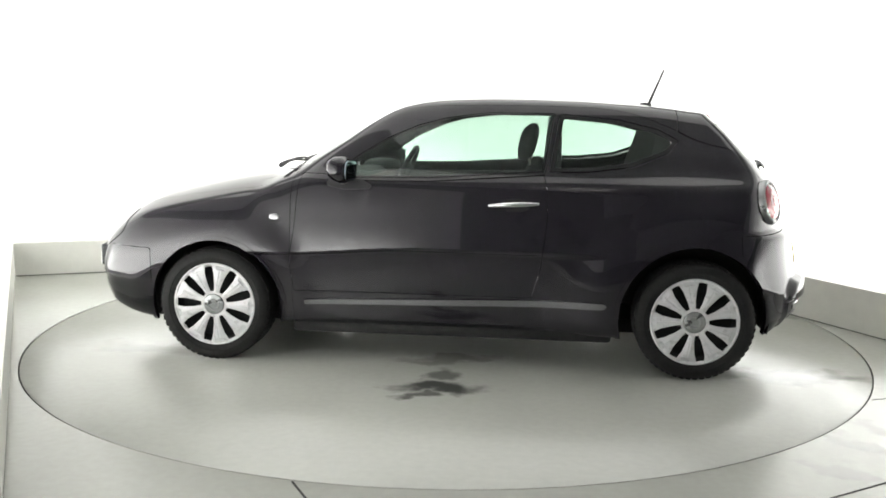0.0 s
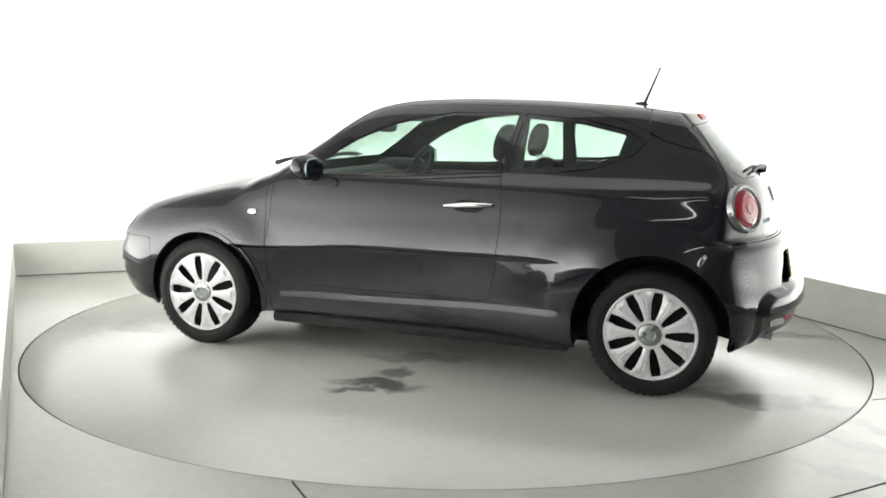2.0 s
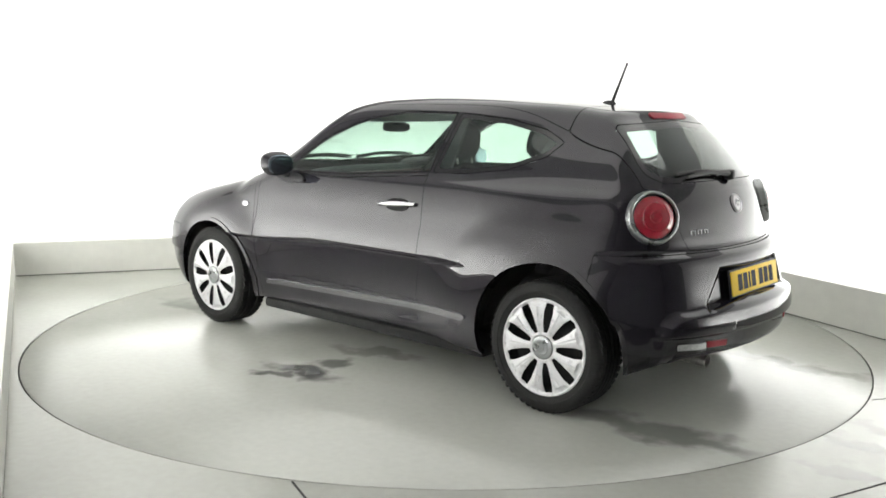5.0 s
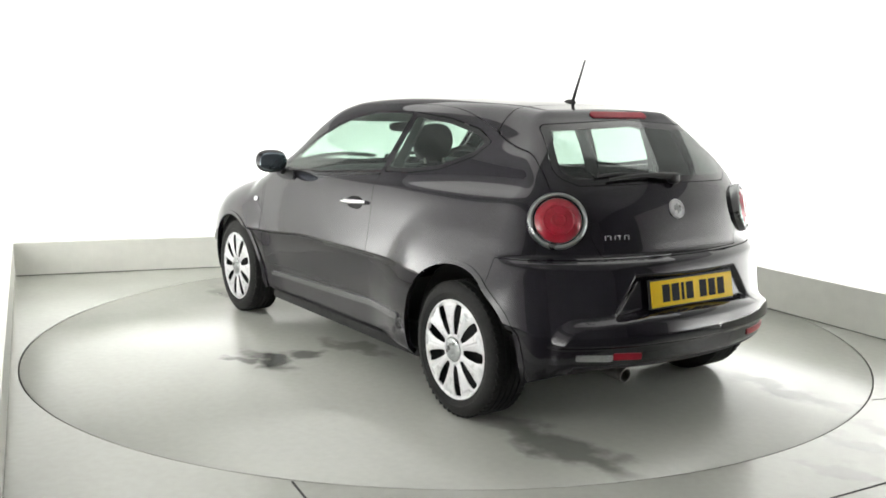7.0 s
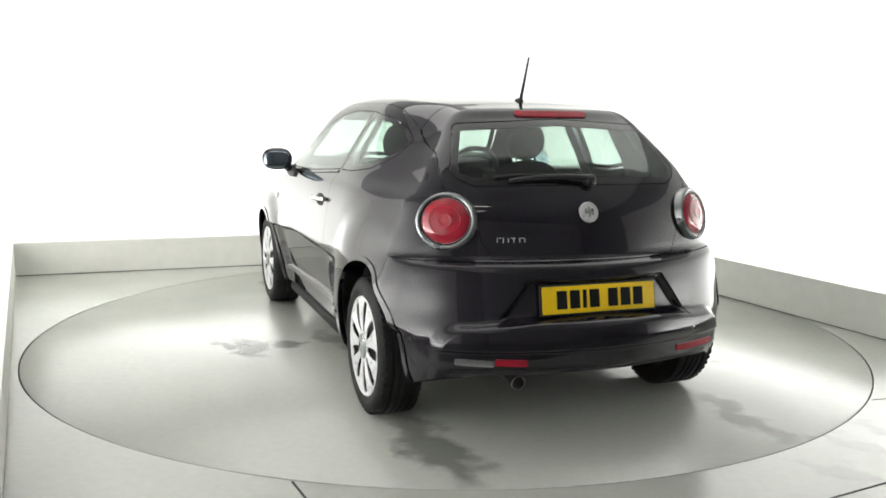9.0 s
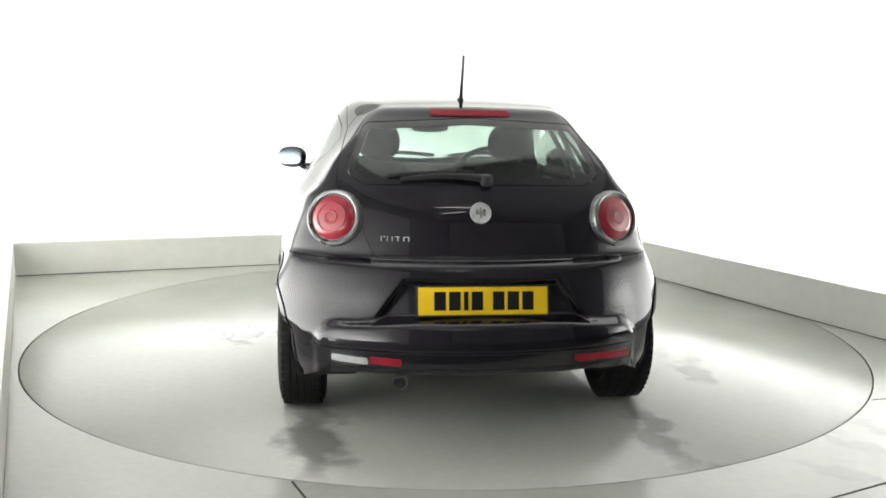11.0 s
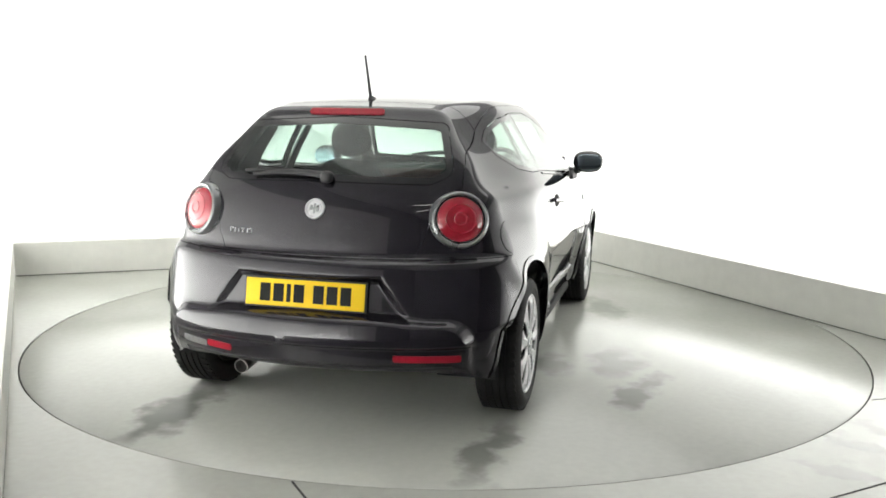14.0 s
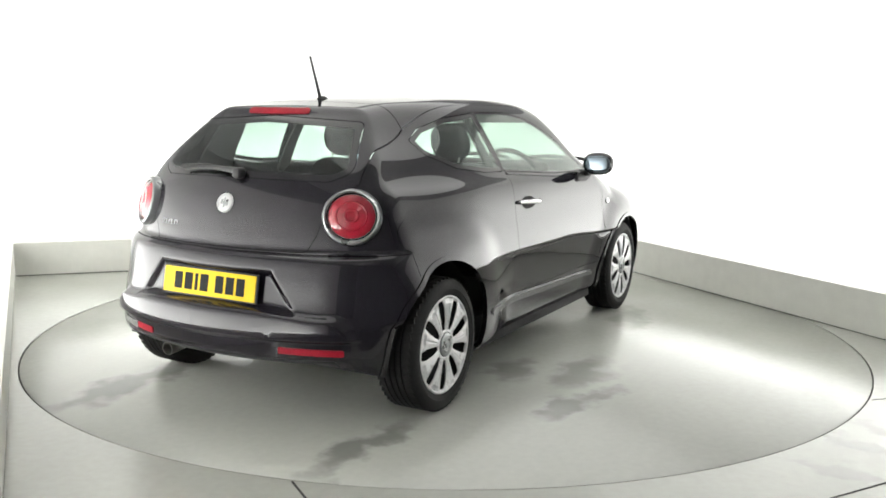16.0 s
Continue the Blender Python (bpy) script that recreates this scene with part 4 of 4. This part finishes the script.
for hx, hy, spin in ((HUB_F, 0.735, -2), (HUB_R, 0.735, 21), (HUB_F, -0.735, 19), (HUB_R, -0.735, 3)):
    m = Matrix.Translation((hx, hy, HUB_Z)) @ (Matrix.Rotation(math.pi, 4, "Z") if hy < 0 else Matrix.Identity(4)) @ Matrix.Rotation(radians(spin), 4, "Y")
    poses.append(m)
first.matrix_local = poses[0]
for m in poses[1:]:
    w = copy_thing(first, m)

# wheel wells and floor pan
for hx, rad in ((1.245, 0.375), (-1.245, 0.392)):
    for s in (1, -1):
        bm = bmesh.new()
        rows = []
        for y in (0.80 if hx > 0 else 0.75, 0.72, 0.50, 0.46):
            r = rad if y > 0.48 else 0.02
            rows.append([bm.verts.new((hx + r * math.cos(a), s * y, 0.30 + r * math.sin(a))) for a in np.linspace(-0.22 if hx > 0 else 0.06, math.pi - 0.16 if hx > 0 else math.pi + 0.17, 28)])
        for a, b in zip(rows, rows[1:]):
            for i in range(27):
                bm.faces.new((a[i], a[i + 1], b[i + 1], b[i]))
        part("wheel_arch_liner", bm, DARK, car, "black plastic arch liner")
part("engine_bay", blob_bm(1.05, 1.0, 0.45, (1.42, 0, 0.55), 4.0), DARK, car, "dark engine bay")
bm = box_bm(3.1, 1.02, 0.08, (0.2, 0, 0.195), 0.02)
part("underbody", bm, DARK, car, "dark floor pan")
part("sill_floor", box_bm(1.70, 1.50, 0.06, (0.0, 0, 0.183), 0.02), DARK, car, "dark floor pan")
part("rear_axle", tube_bm([(-1.2555, -0.66, 0.29), (-1.2, -0.4, 0.26), (-1.2, 0.4, 0.26), (-1.2555, 0.66, 0.29)], 0.04, 10), DARK, car)

# ---- the car: interior ----
def seat(y):
    st = part("front_seat", blob_bm(0.13, 0.50, 0.62, (-0.34, y, 0.76), 3.0, 24, 16, lambda p: (p.x - 0.30 * p.z - 0.05 * abs(p.y) * 0, p.y * (1 - 0.28 * max(p.z, 0)), p.z)), FABRIC, car, "charcoal fabric front seat")
    part("cushion", blob_bm(0.54, 0.50, 0.16, (0.02, y, 0.47), 3.2), FABRIC, st)
    part("headrest", blob_bm(0.10, 0.235, 0.20, (-0.385, y, 1.175), 2.6, 24, 14, lambda p: (p.x - 0.2 * p.z, p.y * (1 - 0.9 * max(p.z, 0)), p.z)), FABRIC, st, "rounded headrest")
    for d in (-0.06, 0.06):
        part("headrest_post", tube_bm([(-0.41, y + d, 1.02), (-0.385, y + d, 1.12)], 0.006, 8), STEEL, st)


seat(0.36)
seat(-0.36)
rb = part("rear_seat", blob_bm(0.16, 1.12, 0.46, (-1.06, 0, 0.74), 4.0, 28, 14, lambda p: (p.x - 0.3 * p.z, p.y, p.z)), FABRIC, car, "charcoal fabric rear bench")
part("cushion", blob_bm(0.46, 1.12, 0.16, (-0.80, 0, 0.50), 4.0), FABRIC, rb)
part("parcel_shelf", box_bm(0.42, 1.02, 0.02, (-1.36, 0, 0.965), 0.006), DASH, car, "dark parcel shelf")
DASH_RED = material("dark_red_dashboard_panel", (0.085, 0.03, 0.032), rough=0.5, grain=0.15, grain_scale=300, bump=0.2, bump_scale=900, big=0.1)
d = part("dashboard", blob_bm(0.46, 1.34, 0.26, (0.72, 0, 0.86), 3.4, 32, 16, lambda p: (p.x, p.y, p.z - 0.15 * p.x)), DASH, car, "grey dashboard top")
part("dashboard_panel", blob_bm(0.10, 1.20, 0.14, (0.50, 0, 0.90), 4.0), DASH_RED, d, "dark red dashboard facing")
part("instrument_cowl", blob_bm(0.22, 0.36, 0.09, (0.56, -0.36, 0.995), 2.6), DASH, d)
wheel = part("steering_wheel", blob_bm(0.06, 0.15, 0.13, (0, 0, 0), 2.6), PLASTIC, car, "black steering wheel")
wheel.matrix_local = pose(0.41, -0.36, 0.945, 0, -24, 0)
part("steering_rim", tube_bm([(0, 0.178 * math.cos(a), 0.178 * math.sin(a)) for a in np.linspace(0, 2 * math.pi, 41)], 0.016, 10, False), PLASTIC, wheel)
for a in (0.0, math.pi, -math.pi / 2):
    part("steering_spoke", tube_bm([(0, 0.05 * math.cos(a), 0.05 * math.sin(a)), (0, 0.17 * math.cos(a), 0.17 * math.sin(a))], 0.014, 8), PLASTIC, wheel)
rv = part("rear_view_mirror", blob_bm(0.035, 0.235, 0.062, (0.47, -0.004, 1.24), 3.2), PLASTIC, car, "black interior mirror")
part("mirror_stem", tube_bm([(0.48, -0.004, 1.25), (0.50, -0.004, 1.28), (0.45, -0.004, 1.318)], 0.010, 8), PLASTIC, rv)
for s in (1, -1):
    card = poly([(0.60, 0.95), (0.72, 0.60), (0.72, 0.42), (-0.42, 0.42), (-0.47, 0.98), (0.10, 0.955)], 0.02)
    src = clip(shell, side_field(card, s))
    panel("door_card", src, DASH, door[s], 0.02, -0.045, "grey plastic inner door lining")
for s in (1, -1):
    for nm, pts in (("pillar_trim", [(-0.47, 1.02), (-0.50, 1.36), (-0.565, 1.36), (-0.565, 1.02)]), ("rear_pillar_trim", [(-1.00, 1.02), (-1.09, 1.34), (-1.32, 1.30), (-1.32, 1.02)])):
        panel(nm, clip(clip(body_whole, side_field(poly(pts, 0.03), s)), lambda v: -1.38 - v[:, 0]), DASH, car, 0.01, -0.05, "dark inner pillar trim")
lin = clip(shell, lambda v: shift(roof_field, 0.0)(v))
panel("roof_lining", lin, LINING, car, 0.01, -0.024, "pale grey roof lining")


def motions():
    """The turntable carries the car round at a steady pace."""
    rows_car, rows_deck = [], []
    for i in range(33):
        t = i * 0.5
        deg = 173.92 - 6.8692 * t - 0.021623 * t * t + 0.00065927 * t ** 3
        a = radians(deg)
        ox, oy = -0.105, 0.0796
        rows_car.append((t, pose(math.cos(a) * ox - math.sin(a) * oy, math.sin(a) * ox + math.cos(a) * oy, 0.0, 0, 0, deg)))
        rows_deck.append((t, pose(0, 0, 0, 0, 0, deg)))
    walk(car, rows_car)
    walk(turntable, rows_deck)


motions()
